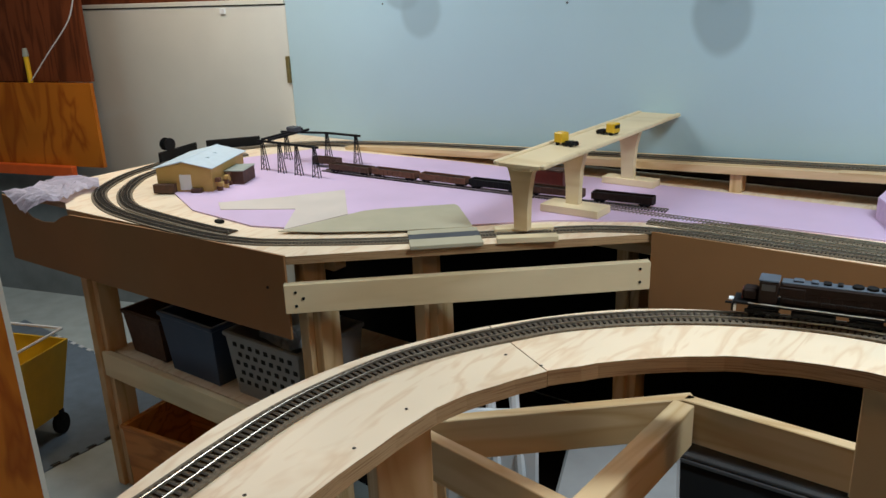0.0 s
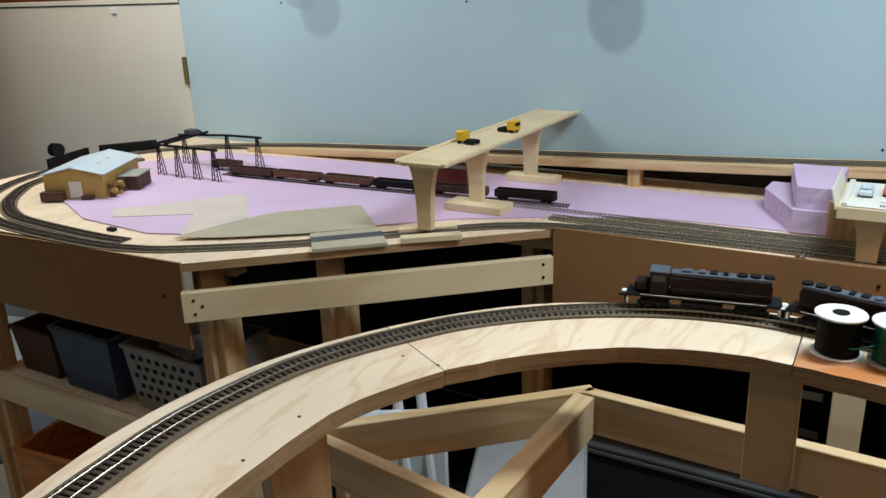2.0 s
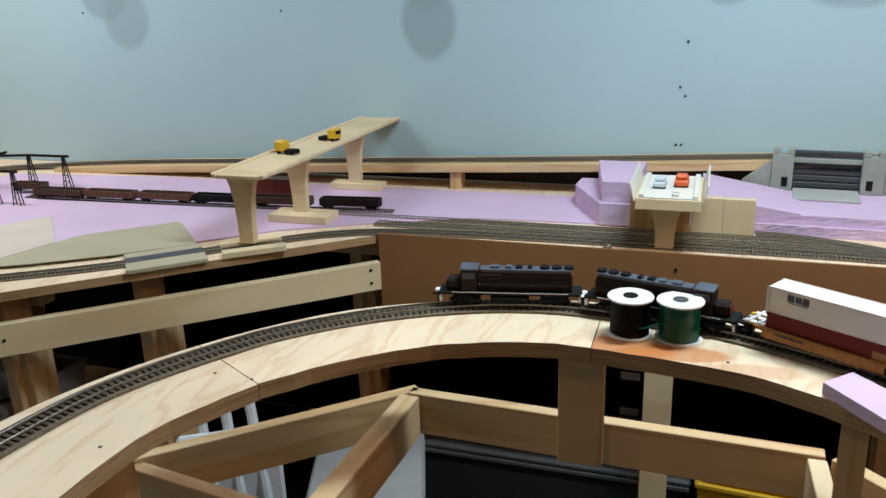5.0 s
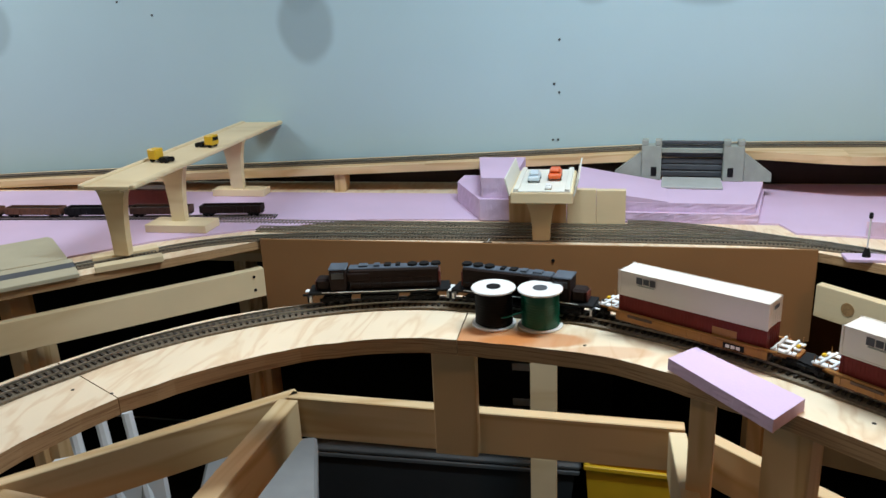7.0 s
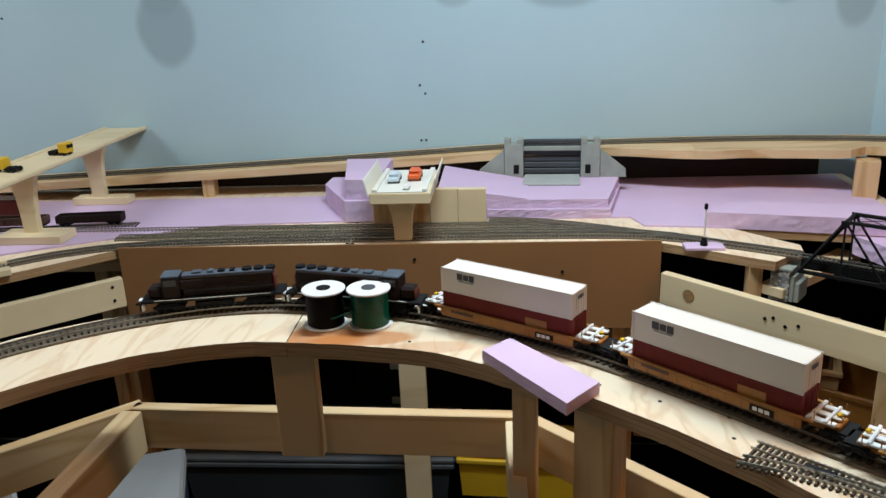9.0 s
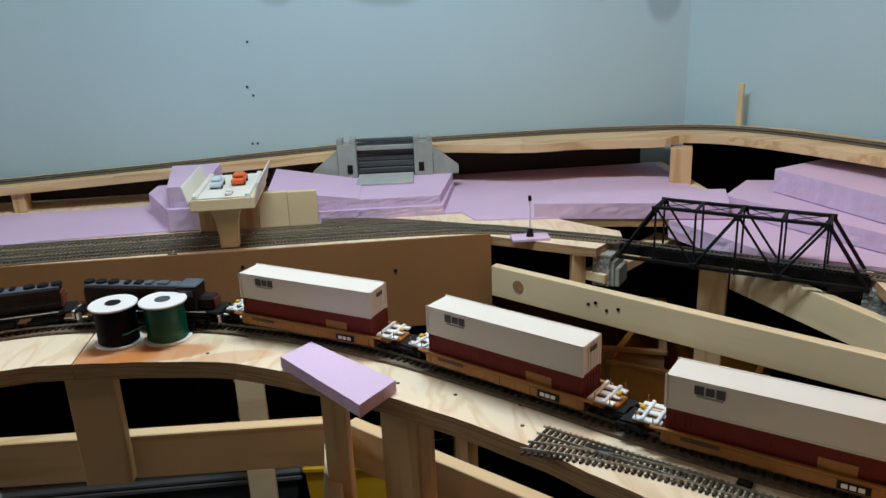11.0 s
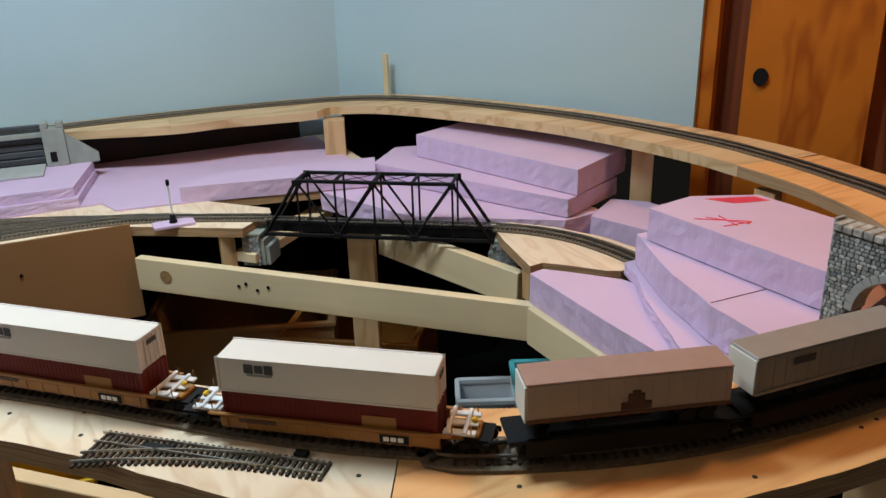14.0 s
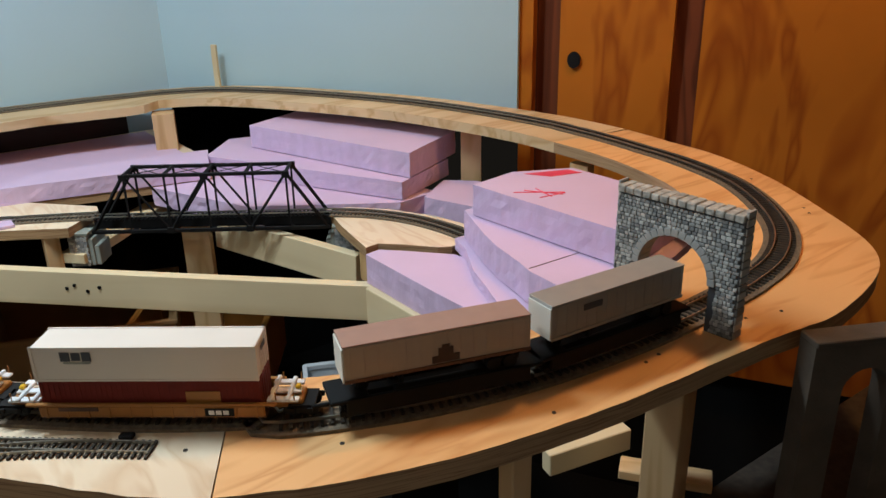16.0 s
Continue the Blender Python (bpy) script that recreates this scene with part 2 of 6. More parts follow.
# ---- building helpers ----
def thing(name, label, category, m=None, group="", kind=""):
    ob = new(name)
    ob.matrix_world = m or Matrix()
    return tagged(ob, label, category, group, kind)


def mesh_of(bm, mat, name="mesh", smooth=False):
    me = bpy.data.meshes.new(name)
    bmesh.ops.recalc_face_normals(bm, faces=bm.faces)
    if smooth:
        for f in bm.faces:
            f.smooth = True
    bm.to_mesh(me)
    bm.free()
    for k in (mat if isinstance(mat, (list, tuple)) else (mat,)):
        me.materials.append(k)
    return me


def part(name, bm, mat, parent=None, label="", smooth=False, m=None):
    ob = new(name, mesh_of(bm, mat, name, smooth))
    if parent is not None:
        ob.parent = parent
    if m is not None:
        ob.matrix_local = m
    return tagged(ob, label)


def box(sx, sy, sz, at=(0, 0, 0), bevel=0.0, bm=None, m=None):
    """A box of the given size whose base stands centred on at."""
    one = bmesh.new()
    bmesh.ops.create_cube(one, size=1)
    for v in one.verts:
        v.co = Vector((v.co.x * sx, v.co.y * sy, (v.co.z + 0.5) * sz))
    if bevel:
        bmesh.ops.bevel(one, geom=one.edges[:], offset=bevel, segments=1, affect="EDGES")
    for v in one.verts:
        v.co = (m @ v.co if m else v.co) + Vector(at)
    return join(bm, one)


def join(bm, one):
    if bm is None:
        return one
    me = bpy.data.meshes.new("tmp")
    one.to_mesh(me)
    bm.from_mesh(me)
    one.free()
    bpy.data.meshes.remove(me)
    return bm


def tube(r1, r2, h, at=(0, 0, 0), n=20, m=None, bm=None):
    """A closed cone or cylinder of height h along z, its foot at at."""
    one = bmesh.new()
    bmesh.ops.create_cone(one, cap_ends=True, segments=n, radius1=r1, radius2=r2, depth=h)
    for v in one.verts:
        v.co.z += h / 2
        v.co = (m @ v.co if m else v.co) + Vector(at)
    return join(bm, one)


def rod(p, q, r, n=6, bm=None):
    p, q = Vector(p), Vector(q)
    turn = (q - p).to_track_quat("Z", "Y").to_matrix().to_4x4()
    return tube(r, r, (q - p).length, p, n, turn, bm)


def hose(points, r, n=8):
    """One closed round tube swept along a line of points."""
    bm = bmesh.new()
    rows = []
    for i, p in enumerate(points):
        d = points[min(i + 1, len(points) - 1)] - points[max(i - 1, 0)]
        turn = d.to_track_quat("Z", "Y")
        rows.append([bm.verts.new(p + turn @ Vector((r * math.cos(2 * math.pi * k / n), r * math.sin(2 * math.pi * k / n), 0))) for k in range(n)])
    for a, b in zip(rows, rows[1:]):
        for k in range(n):
            bm.faces.new((a[k], a[(k + 1) % n], b[(k + 1) % n], b[k]))
    bm.faces.new(rows[0][::-1])
    bm.faces.new(rows[-1])
    return bm


def prism(points, z0, z1, bm=None):
    """An upright prism on a plan outline."""
    one = bmesh.new()
    low = [one.verts.new((x, y, z0)) for x, y in points]
    top = [one.verts.new((x, y, z1)) for x, y in points]
    one.faces.new(low[::-1])
    one.faces.new(top)
    for i in range(len(points)):
        j = (i + 1) % len(points)
        one.faces.new((low[i], low[j], top[j], top[i]))
    return join(bm, one)


def beam(name, p, q, wide, high, mat, parent=None, label="", bevel=0.0012, top=True):
    """A straight board from p to q (top centre line), wide in plan and high."""
    p, q = Vector(p), Vector(q)
    d = q - p
    ob = part(name, box(d.length, wide, high, (0, 0, -high), bevel), mat, parent, label)
    turn = Matrix.Rotation(math.atan2(d.y, d.x), 4, "Z") @ Matrix.Rotation(-math.atan2(d.z, math.hypot(d.x, d.y)), 4, "Y")
    ob.matrix_local = Matrix.Translation((p + q) / 2) @ turn
    return ob


def spline(points, step=0.01):
    """A smooth line through plan points (x, y, z), resampled at even steps."""
    pts = [Vector(p) for p in points]
    pts = [2 * pts[0] - pts[1]] + pts + [2 * pts[-1] - pts[-2]]
    fine = []
    for i in range(1, len(pts) - 2):
        a, b, c, d = pts[i - 1:i + 3]
        for k in range(24):
            u = k / 24
            fine.append(0.5 * ((2 * b) + (c - a) * u + (2 * a - 5 * b + 4 * c - d) * u * u + (3 * b - a - 3 * c + d) * u ** 3))
    fine.append(pts[-2])
    out, left = [fine[0]], step
    for a, b in zip(fine, fine[1:]):
        length = (b - a).length
        while length >= left > 0:
            a = a + (b - a) * (left / length)
            out.append(a)
            length, left = (b - a).length, step
        left -= length
    return out


def frames_along(line):
    """Left-hand plan normals along a line."""
    res = []
    for i in range(len(line)):
        d = line[min(i + 1, len(line) - 1)] - line[max(i - 1, 0)]
        res.append(Vector((-d.y, d.x, 0)).normalized())
    return res


def strip(line, lo, hi, z0, z1, bm=None):
    """A closed ribbon along a line between offsets lo and hi, from z0 to z1 above it. lo and hi may be functions of the index."""
    one = bmesh.new()
    nor = frames_along(line)
    rows = []
    for i, (p, n) in enumerate(zip(line, nor)):
        a = lo(i) if callable(lo) else lo
        b = hi(i) if callable(hi) else hi
        rows.append([one.verts.new(p + n * o + Vector((0, 0, z))) for o, z in ((a, z0), (b, z0), (b, z1), (a, z1))])
    for r, s in zip(rows, rows[1:]):
        for k in range(4):
            one.faces.new((r[k], r[(k + 1) % 4], s[(k + 1) % 4], s[k]))
    one.faces.new(rows[0][::-1])
    one.faces.new(rows[-1])
    return join(bm, one)


def edge_materials(ob, top_slot=0, side_slot=1):
    for f in ob.data.polygons:
        f.material_index = top_slot if f.normal.z > 0.7 else side_slot


GAUGE = 0.0165
TIE = mesh_of(box(0.0026, 0.030, 0.0022), DARKBROWN, "tie")


def track(label, line, single_ties=0, cork=True, tie_mat=None, bed=None):
    """Flexible track: cork bed, ties and two rails. The line lies on the board's top."""
    t = thing("model_track", label, "model track", group="track")
    h = 0.003 if cork else 0.0
    if cork:
        part("roadbed", strip(line, -0.021, 0.021, 0.0, h), bed or BALLAST, t, "brown cork roadbed")
    for s in (-1, 1):
        part("rail", strip(line, s * GAUGE / 2 - 0.0006, s * GAUGE / 2 + 0.0006, h + 0.0022, h + 0.0046), RAIL, t)
    nor = frames_along(line)
    every = 1
    rest = bmesh.new()
    count = 0
    for i in range(0, len(line), every):
        n = nor[i]
        m = Matrix.Translation(line[i] + Vector((0, 0, h))) @ Matrix.Rotation(math.atan2(n.y, n.x) - math.pi / 2, 4, "Z")
        if count < single_ties:
            ob = new("tie", TIE)
            ob.parent = t
            ob.matrix_local = m
        else:
            vs = [rest.verts.new(m @ Vector((x * 0.0013, y * 0.015, z))) for z in (0, 0.0022) for x, y in ((-1, -1), (1, -1), (1, 1), (-1, 1))]
            for f in ((7, 6, 5, 4), (0, 1, 5, 4), (1, 2, 6, 5), (2, 3, 7, 6), (3, 0, 4, 7)):
                rest.faces.new([vs[k] for k in f])
        count += 1
    if len(rest.verts):
        tagged(part("tie_strip", rest, tie_mat or DARKBROWN, t), kind="stuff")
    else:
        rest.free()
    return t



# ---- room ----
WY = 2.185
CORNER = (1.362, WY)
EDGE = (1.854, 1.352)


def wall_panel(name, p, q, z0, z1, thick, mat, label):
    p, q = Vector((*p, 0)), Vector((*q, 0))
    n = Vector((-(q - p).y, (q - p).x, 0)).normalized() * thick
    pts = [p.xy, q.xy, (q + n).xy, (p + n).xy]
    ob = part(name, prism([tuple(v) for v in pts], z0, z1), mat)
    return tagged(ob, label, "wall", kind="structure")


wall_panel("wall_north", (-2.06, WY), CORNER, 0.84, 1.415, 0.02, BACKDROP, "pale blue painted backdrop panel with filled grey patches")
wall_panel("wall_northeast", CORNER, EDGE, 0.95, 2.4, 0.02, BACKDROP, "pale blue painted backdrop panel set across the corner")
wall_panel("wall_upper", (-4.6, WY + 0.05), (1.5, WY + 0.05), 1.385, 2.4, 0.05, STUD, "dark brown timber wall above the backdrop")
# Near-black panel added where only shade lies behind the layout.
wall_panel("wall_behind", (-4.6, WY + 0.12), (1.9, WY + 0.12), 0, 1.38, 0.05, VOID, "near-black panel, shade behind the layout put into its colour")
floor = tagged(part("floor", box(8, 7, 0.1, (-0.8, -0.3, -0.1)), MAT_GREY), "pale grey foam mat floor", "floor", kind="structure")
# Flat near-black sheet: the floor's shade under the layout, put into colour.
tagged(part("floor_shade", prism([(-0.9, 0.75), (-0.3, 0.45), (0.9, 0.35), (2.85, 0.2), (2.85, 3.1), (1.2, 3.1), (1.2, 2.29), (-1.9, 2.29), (-1.9, 1.6), (-0.9, 1.5)], 0.0, 0.003), VOID), "near-black sheet, shade under the layout put into its colour", "floor cloth")
ceiling = tagged(part("ceiling", box(8, 7, 0.1, (-0.8, -0.3, 2.4)), WHITE), "plain pale ceiling", "ceiling", kind="structure")
wall_panel("wall_west", (-4.6, -3.0), (-4.6, 2.4), 0, 2.4, 0.1, CONCRETE, "grey block wall")
wall_panel("wall_south", (3.0, -3.0), (-4.6, -3.0), 0, 2.4, 0.1, CONCRETE, "grey block wall behind")
wall_panel("wall_east", (2.9, 1.6), (2.9, -3.0), 0, 2.4, 0.1, STUD, "dark timber wall")


def door_panel():
    d = thing("door_1", "white painted flush door with a brass hinge, closed", "door", kind="structure")
    x0, x1 = -3.78, -2.065
    part("leaf", box(x1 - x0, 0.04, 1.365, ((x0 + x1) / 2, WY + 0.022, 0), 0.002), WHITE, d)
    part("head_trim", box(x1 - x0, 0.05, 0.018, ((x0 + x1) / 2, WY + 0.02, 1.369), 0.002), WHITE, d)
    part("hinge", box(0.016, 0.012, 0.1, (x1 - 0.006, WY - 0.003, 1.08), 0.002), BRASS, d, "aged brass hinge")
    part("catch", box(0.03, 0.008, 0.022, (-2.42, WY - 0.002, 1.335), 0.002), CHROME, d)


door_panel()


def right_paneling():
    """Varnished plywood sheets and a dark stud beyond the backdrop's end."""
    d = Vector((EDGE[0] - CORNER[0], EDGE[1] - CORNER[1], 0)).normalized()
    n = Vector((-d.y, d.x, 0))
    base = Vector((*EDGE, 0)) + n * 0.012
    def run(name, a, b, back, mat, label):
        p, q = base + d * a + n * back, base + d * b + n * back
        return wall_panel(name, p.xy, q.xy, 0.40, 2.4, 0.03, mat, label)
    run("trim_post", 0.0, 0.03, 0.0, PLY_OLD, "varnished timber corner post")
    run("stud", 0.03, 0.085, 0.035, STUD, "dark brown stud between plywood sheets")
    sheet = run("wall_sheet", 0.085, 0.32, 0.015, PLY_OLD, "varnished orange plywood sheet with a dark knot hole")
    run("stud", 0.32, 0.375, 0.045, STUD, "dark brown stud between plywood sheets")
    run("wall_sheet", 0.375, 1.6, 0.02, PLY_OLD, "varnished orange plywood sheet")
    # Lower wall in shade: the darkness is painted as a near-black panel.
    p, q = base + n * 0.06, base + d * 1.6 + n * 0.06
    wall_panel("wall_lower", p.xy, q.xy, 0, 0.40, 0.02, VOID, "near-black panel, shade below the plywood sheets put into its colour")
    k = base + d * 0.1185 + n * 0.012
    hole = tube(0.014, 0.014, 0.005, (0, 0, 0), 20, Matrix.Rotation(math.pi / 2, 4, "X"))
    ob = part("knot_hole", hole, BLACK, sheet)
    ob.matrix_world = Matrix.Translation((k.x, k.y, 1.1)) @ Matrix.Rotation(math.atan2(d.y, d.x), 4, "Z") @ Matrix.Diagonal((1, 1, 1.25, 1))


right_paneling()


def left_corner():
    wall_panel("wall_left_sheet", (-4.5, 1.55), (-3.09, 1.958), 0.69, 1.065, 0.02, PLY_OLD, "varnished plywood sheet on studs")
    wall_panel("wall_left_upper", (-4.5, 1.60), (-3.14, 1.996), 1.065, 2.4, 0.02, STUD, "dark brown timber boards")
    wall_panel("wall_left_block", (-4.5, 1.64), (-2.6, 2.19), 0.0, 0.62, 0.02, CONCRETE, "grey block wall, low and weathered")


left_corner()
tagged(part("orange_rail", box(0.9, 0.03, 0.048, (0, 0, 0), 0.003), ORANGE, m=pose(-3.66, 1.770, 0.648, 0, 0, 16.2)), "bright orange plastic rail fixed to the sheet", "rail")


def hanging_wire():
    pts = spline([(-3.05, 1.93, 1.425), (-3.12, 1.925, 1.325), (-3.27, 1.89, 1.19), (-3.41, 1.86, 1.065)], 0.02)
    tagged(part("hanging_wire", hose(pts, 0.003), SPOOL_W, smooth=True), "thin white wire hanging on the boards", "wire")


hanging_wire()
tb = thing("glue_tube", "yellow tube with a grey cap standing on the plywood sheet", "tube", pose(-3.425, 1.872, 1.0652))
part("barrel", tube(0.011, 0.011, 0.115, (0, 0, 0), 16), YELLOW_B, tb)
part("cap", tube(0.014, 0.010, 0.035, (0, 0, 0.1152), 16), GREY, tb, "grey cap")

# ---- lower deck ----
DECK = 0.886
deck_line = [(-2.09, 1.12), (-2.02, 1.10), (-1.95, 1.12), (-1.85, 1.12), (-1.78, 1.085), (-0.965, 1.108), (-0.382, 1.625), (0.745, 1.625), (0.93, 1.505), (1.0, 1.57), (1.005, 1.60), (0.905, 1.712), (1.255, 1.634), (1.3, 1.76), (1.3, WY - 0.01), (-2.09, WY - 0.01)]


def lower_deck():
    t = thing("lower_deck", "lower plywood layout deck with pale sawn edges", "layout deck")
    halves = (deck_line[:6] + [(-0.383, 1.6245), (-0.383, WY - 0.01), deck_line[-1]], [(-0.3824, 1.625)] + deck_line[7:-1] + [(-0.3824, WY - 0.01)])
    for half in halves:
        ob = part("plywood_top", prism(half, DECK - 0.018, DECK), [PLY, PLY_EDGE], t)
        edge_materials(ob)
    for p, q in (((-1.9, 1.25), (-0.95, 1.25)), ((-1.9, 1.7), (0.6, 1.7)), ((-1.2, 2.05), (0.9, 2.05))):
        beam("joist", (*p, DECK - 0.0182), (*q, DECK - 0.0182), 0.038, 0.05, PINE, t)
    return t


lower_deck()

foam_sheet = part("foam_sheet", prism([(-1.93, 1.62), (-1.72, 1.36), (-1.45, 1.24), (-1.2, 1.22), (-1.0, 1.29), (-0.8, 1.44), (-0.62, 1.6), (-0.45, 1.69), (-0.2, 1.79), (0.2, 1.81), (0.71, 1.80), (0.73, 1.735), (0.88, 1.715), (1.24, 1.66), (1.27, 1.76), (1.27, 2.146), (0.70, 2.146), (0.68, 2.03), (-1.2, 2.03), (-1.75, 1.98)], DECK, DECK + 0.004), FOAM)
tagged(foam_sheet, "flat lilac-pink foam board sheet on the deck", "foam board")


def hardboard(name, p, q, z0, z1, label):
    p, q = Vector((*p, 0)), Vector((*q, 0))
    n = Vector(((q - p).y, -(q - p).x, 0)).normalized() * 0.005
    t = part(name, prism([tuple(v.xy) for v in (p, p + n, q + n, q)], z0, z1), HARDBOARD)
    return tagged(t, label, "fascia")


def scooped_fascia():
    """Hardboard whose far end is cut in a shallow scoop."""
    prof = [(-2.095, 0.892), (-2.02, 0.884), (-1.99, 0.862), (-1.955, 0.842), (-1.90, 0.836), (-1.84, 0.842), (-1.80, 0.862), (-1.76, 0.874), (-1.70, 0.876), (-1.60, 0.880), (-1.40, 0.885), (-0.963, 0.890), (-0.963, 0.700), (-2.095, 0.700)]
    bm = bmesh.new()
    f = [bm.verts.new((x, 1.067 + (x + 2.095) * 0.0292, z)) for x, z in prof]
    k = [bm.verts.new((v.co.x, v.co.y + 0.005, v.co.z)) for v in f]
    bm.faces.new(f)
    bm.faces.new(k[::-1])
    for i in range(len(f)):
        j = (i + 1) % len(f)
        bm.faces.new((f[i], f[j], k[j], k[i]))
    tagged(part("fascia_board", bm, HARDBOARD), "brown hardboard fascia with a scooped corner", "fascia")


scooped_fascia()
hardboard("fascia_board", (-0.378, 1.622), (0.745, 1.622), 0.705, 0.893, "brown hardboard fascia under the yard tracks")


def brace(label, p, q, wide=0.019, high=0.064, mat=None, name="frame_board"):
    return tagged(beam(name, p, q, wide, high, mat or PALE, None), label, "board")


brace("pale wooden cross board screwed under the deck edge", (-0.957, 1.088, 0.833), (-0.378, 1.612, 0.831))
brace("pale wooden cross board with a knot", (0.748, 1.60, 0.834), (1.29, 1.068, 0.829))
brace("pale wooden board running back under the foam", (1.281, 1.062, 0.829), (1.294, 0.70, 0.829))

def screw(x, y, z, rz, r=0.0032):
    m = pose(x, y, z, 0, 0, rz) @ Matrix.Rotation(math.pi / 2, 4, "X")
    tagged(part("board_screw", tube(r, r, 0.002, (0, 0, -0.0005), 10), BLACK, m=m), "black screw head in a board", "screw", group="board screws")


for u, dz in ((0.03, -0.016), (0.03, -0.046), (0.97, -0.016), (0.97, -0.046), (0.05, -0.03)):
    screw(-0.957 + 0.579 * u + 0.0066, 1.088 + 0.524 * u - 0.0073, 0.832 + dz, 42)
for u, dz in ((0.29, -0.030), (0.31, -0.024), (0.34, -0.034), (0.37, -0.026)):
    screw(0.748 + 0.542 * u - 0.0067, 1.60 - 0.532 * u - 0.0068, 0.832 + dz, -44.5)
kn = tube(0.0125, 0.0125, 0.0012, (0, 0, 0), 20)
tagged(part("knot", kn, KNOT, m=pose(0.748 + 0.542 * 0.085 - 0.0066, 1.60 - 0.532 * 0.085 - 0.0067, 0.803, 0, 0, -44.5) @ Matrix.Rotation(math.pi / 2, 4, "X")), "round brown knot in the pale board", "knot")
screw(-0.10, 1.6165, 0.80, 0)
screw(0.55, 1.6165, 0.83, 0)
screw(0.25, 1.6165, 0.86, 0)
screw(-1.02, 1.098, 0.81, 2)

# ---- front bench ----
BENCH = 1.004
near_edge = spline([(-0.10, 0.10, BENCH), (-0.165, 0.30, BENCH), (-0.185, 0.434, BENCH), (-0.189, 0.543, BENCH), (-0.182, 0.623, BENCH), (-0.157, 0.69, BENCH), (-0.122, 0.75, BENCH), (-0.06, 0.818, BENCH), (0.02, 0.877, BENCH), (0.12, 0.912, BENCH), (0.188, 0.912, BENCH), (0.255, 0.905, BENCH), (0.32, 0.895, BENCH), (0.383, 0.875, BENCH), (0.496, 0.803, BENCH), (0.557, 0.756, BENCH), (0.637, 0.682, BENCH), (0.779, 0.522, BENCH), (0.853, 0.473, BENCH), (0.921, 0.433, BENCH), (1.0, 0.401, BENCH), (1.096, 0.379, BENCH), (1.191, 0.371, BENCH), (1.32, 0.373, BENCH), (1.428, 0.377, BENCH), (1.543, 0.401, BENCH), (1.617, 0.45, BENCH), (1.69, 0.55, BENCH), (1.765, 0.675, BENCH), (1.812, 0.8, BENCH), (1.825, 0.9, BENCH), (1.822, 1.02, BENCH)], 0.02)
far_edge = spline([(-0.30, 0.10, BENCH), (-0.32, 0.30, BENCH), (-0.345, 0.40, BENCH), (-0.36, 0.482, BENCH), (-0.353, 0.593, BENCH), (-0.321, 0.702, BENCH), (-0.268, 0.802, BENCH), (-0.199, 0.893, BENCH), (-0.122, 0.963, BENCH), (-0.03, 1.012, BENCH), (0.10, 1.055, BENCH), (0.22, 1.06, BENCH), (0.34, 1.03, BENCH), (0.46, 0.965, BENCH), (0.56, 0.89, BENCH), (0.66, 0.80, BENCH), (0.78, 0.69, BENCH), (0.90, 0.60, BENCH), (1.02, 0.545, BENCH), (1.15, 0.53, BENCH), (1.30, 0.535, BENCH), (1.42, 0.56, BENCH), (1.52, 0.63, BENCH), (1.59, 0.72, BENCH), (1.628, 0.84, BENCH), (1.640, 0.92, BENCH), (1.643, 1.02, BENCH)], 0.02)


def rise(x):
    """The bench climbs a little along its length."""
    return 1.002 + 0.0145 * min(1.0, max(0.0, (x + 0.13) / 0.63))


def lifted(p):
    """A plan point drawn on the level bench, moved on to the climbing one."""
    if p.y > 1.08 or p.z < 0.98:
        return p
    z = rise(p.x)
    k = (z - 1.007) / 0.37 * min(1.0, max(0.0, (1.10 - p.y) / 0.2) if p.x > 1.0 else 1.0)
    return Vector((p.x - (p.x - 0.6) * k, p.y - (p.y - 0.06) * k, z if p.x > 1.0 else z + p.z - BENCH))


def evenly(line, n):
    return [line[round(i * (len(line) - 1) / (n - 1))] for i in range(n)]


near_edge = [lifted(p) for p in near_edge]
for p in near_edge:
    if 0.86 < p.x < 1.37 and p.y < 0.6:
        p.y += 0.024 * math.sin(math.pi * (p.x - 0.86) / 0.51) ** 0.8
far_edge = [lifted(p) if p.x < 0.3 else Vector((p.x, p.y, rise(p.x))) for p in far_edge]


def drawn_in(p, d):
    """Moves a point of the left-hand bend by d towards the middle of its arc."""
    u = min(1.0, max(0.0, (0.52 - p.x) / 0.2)) * min(1.0, max(0.0, (p.y - 0.25) / 0.2))
    way = Vector((0.13 - p.x, 0.52 - p.y, 0)).normalized()
    return p + way * d * u if p.y < 1.09 and p.z > 0.98 else p


far_edge = [drawn_in(p, 0.012) for p in far_edge]


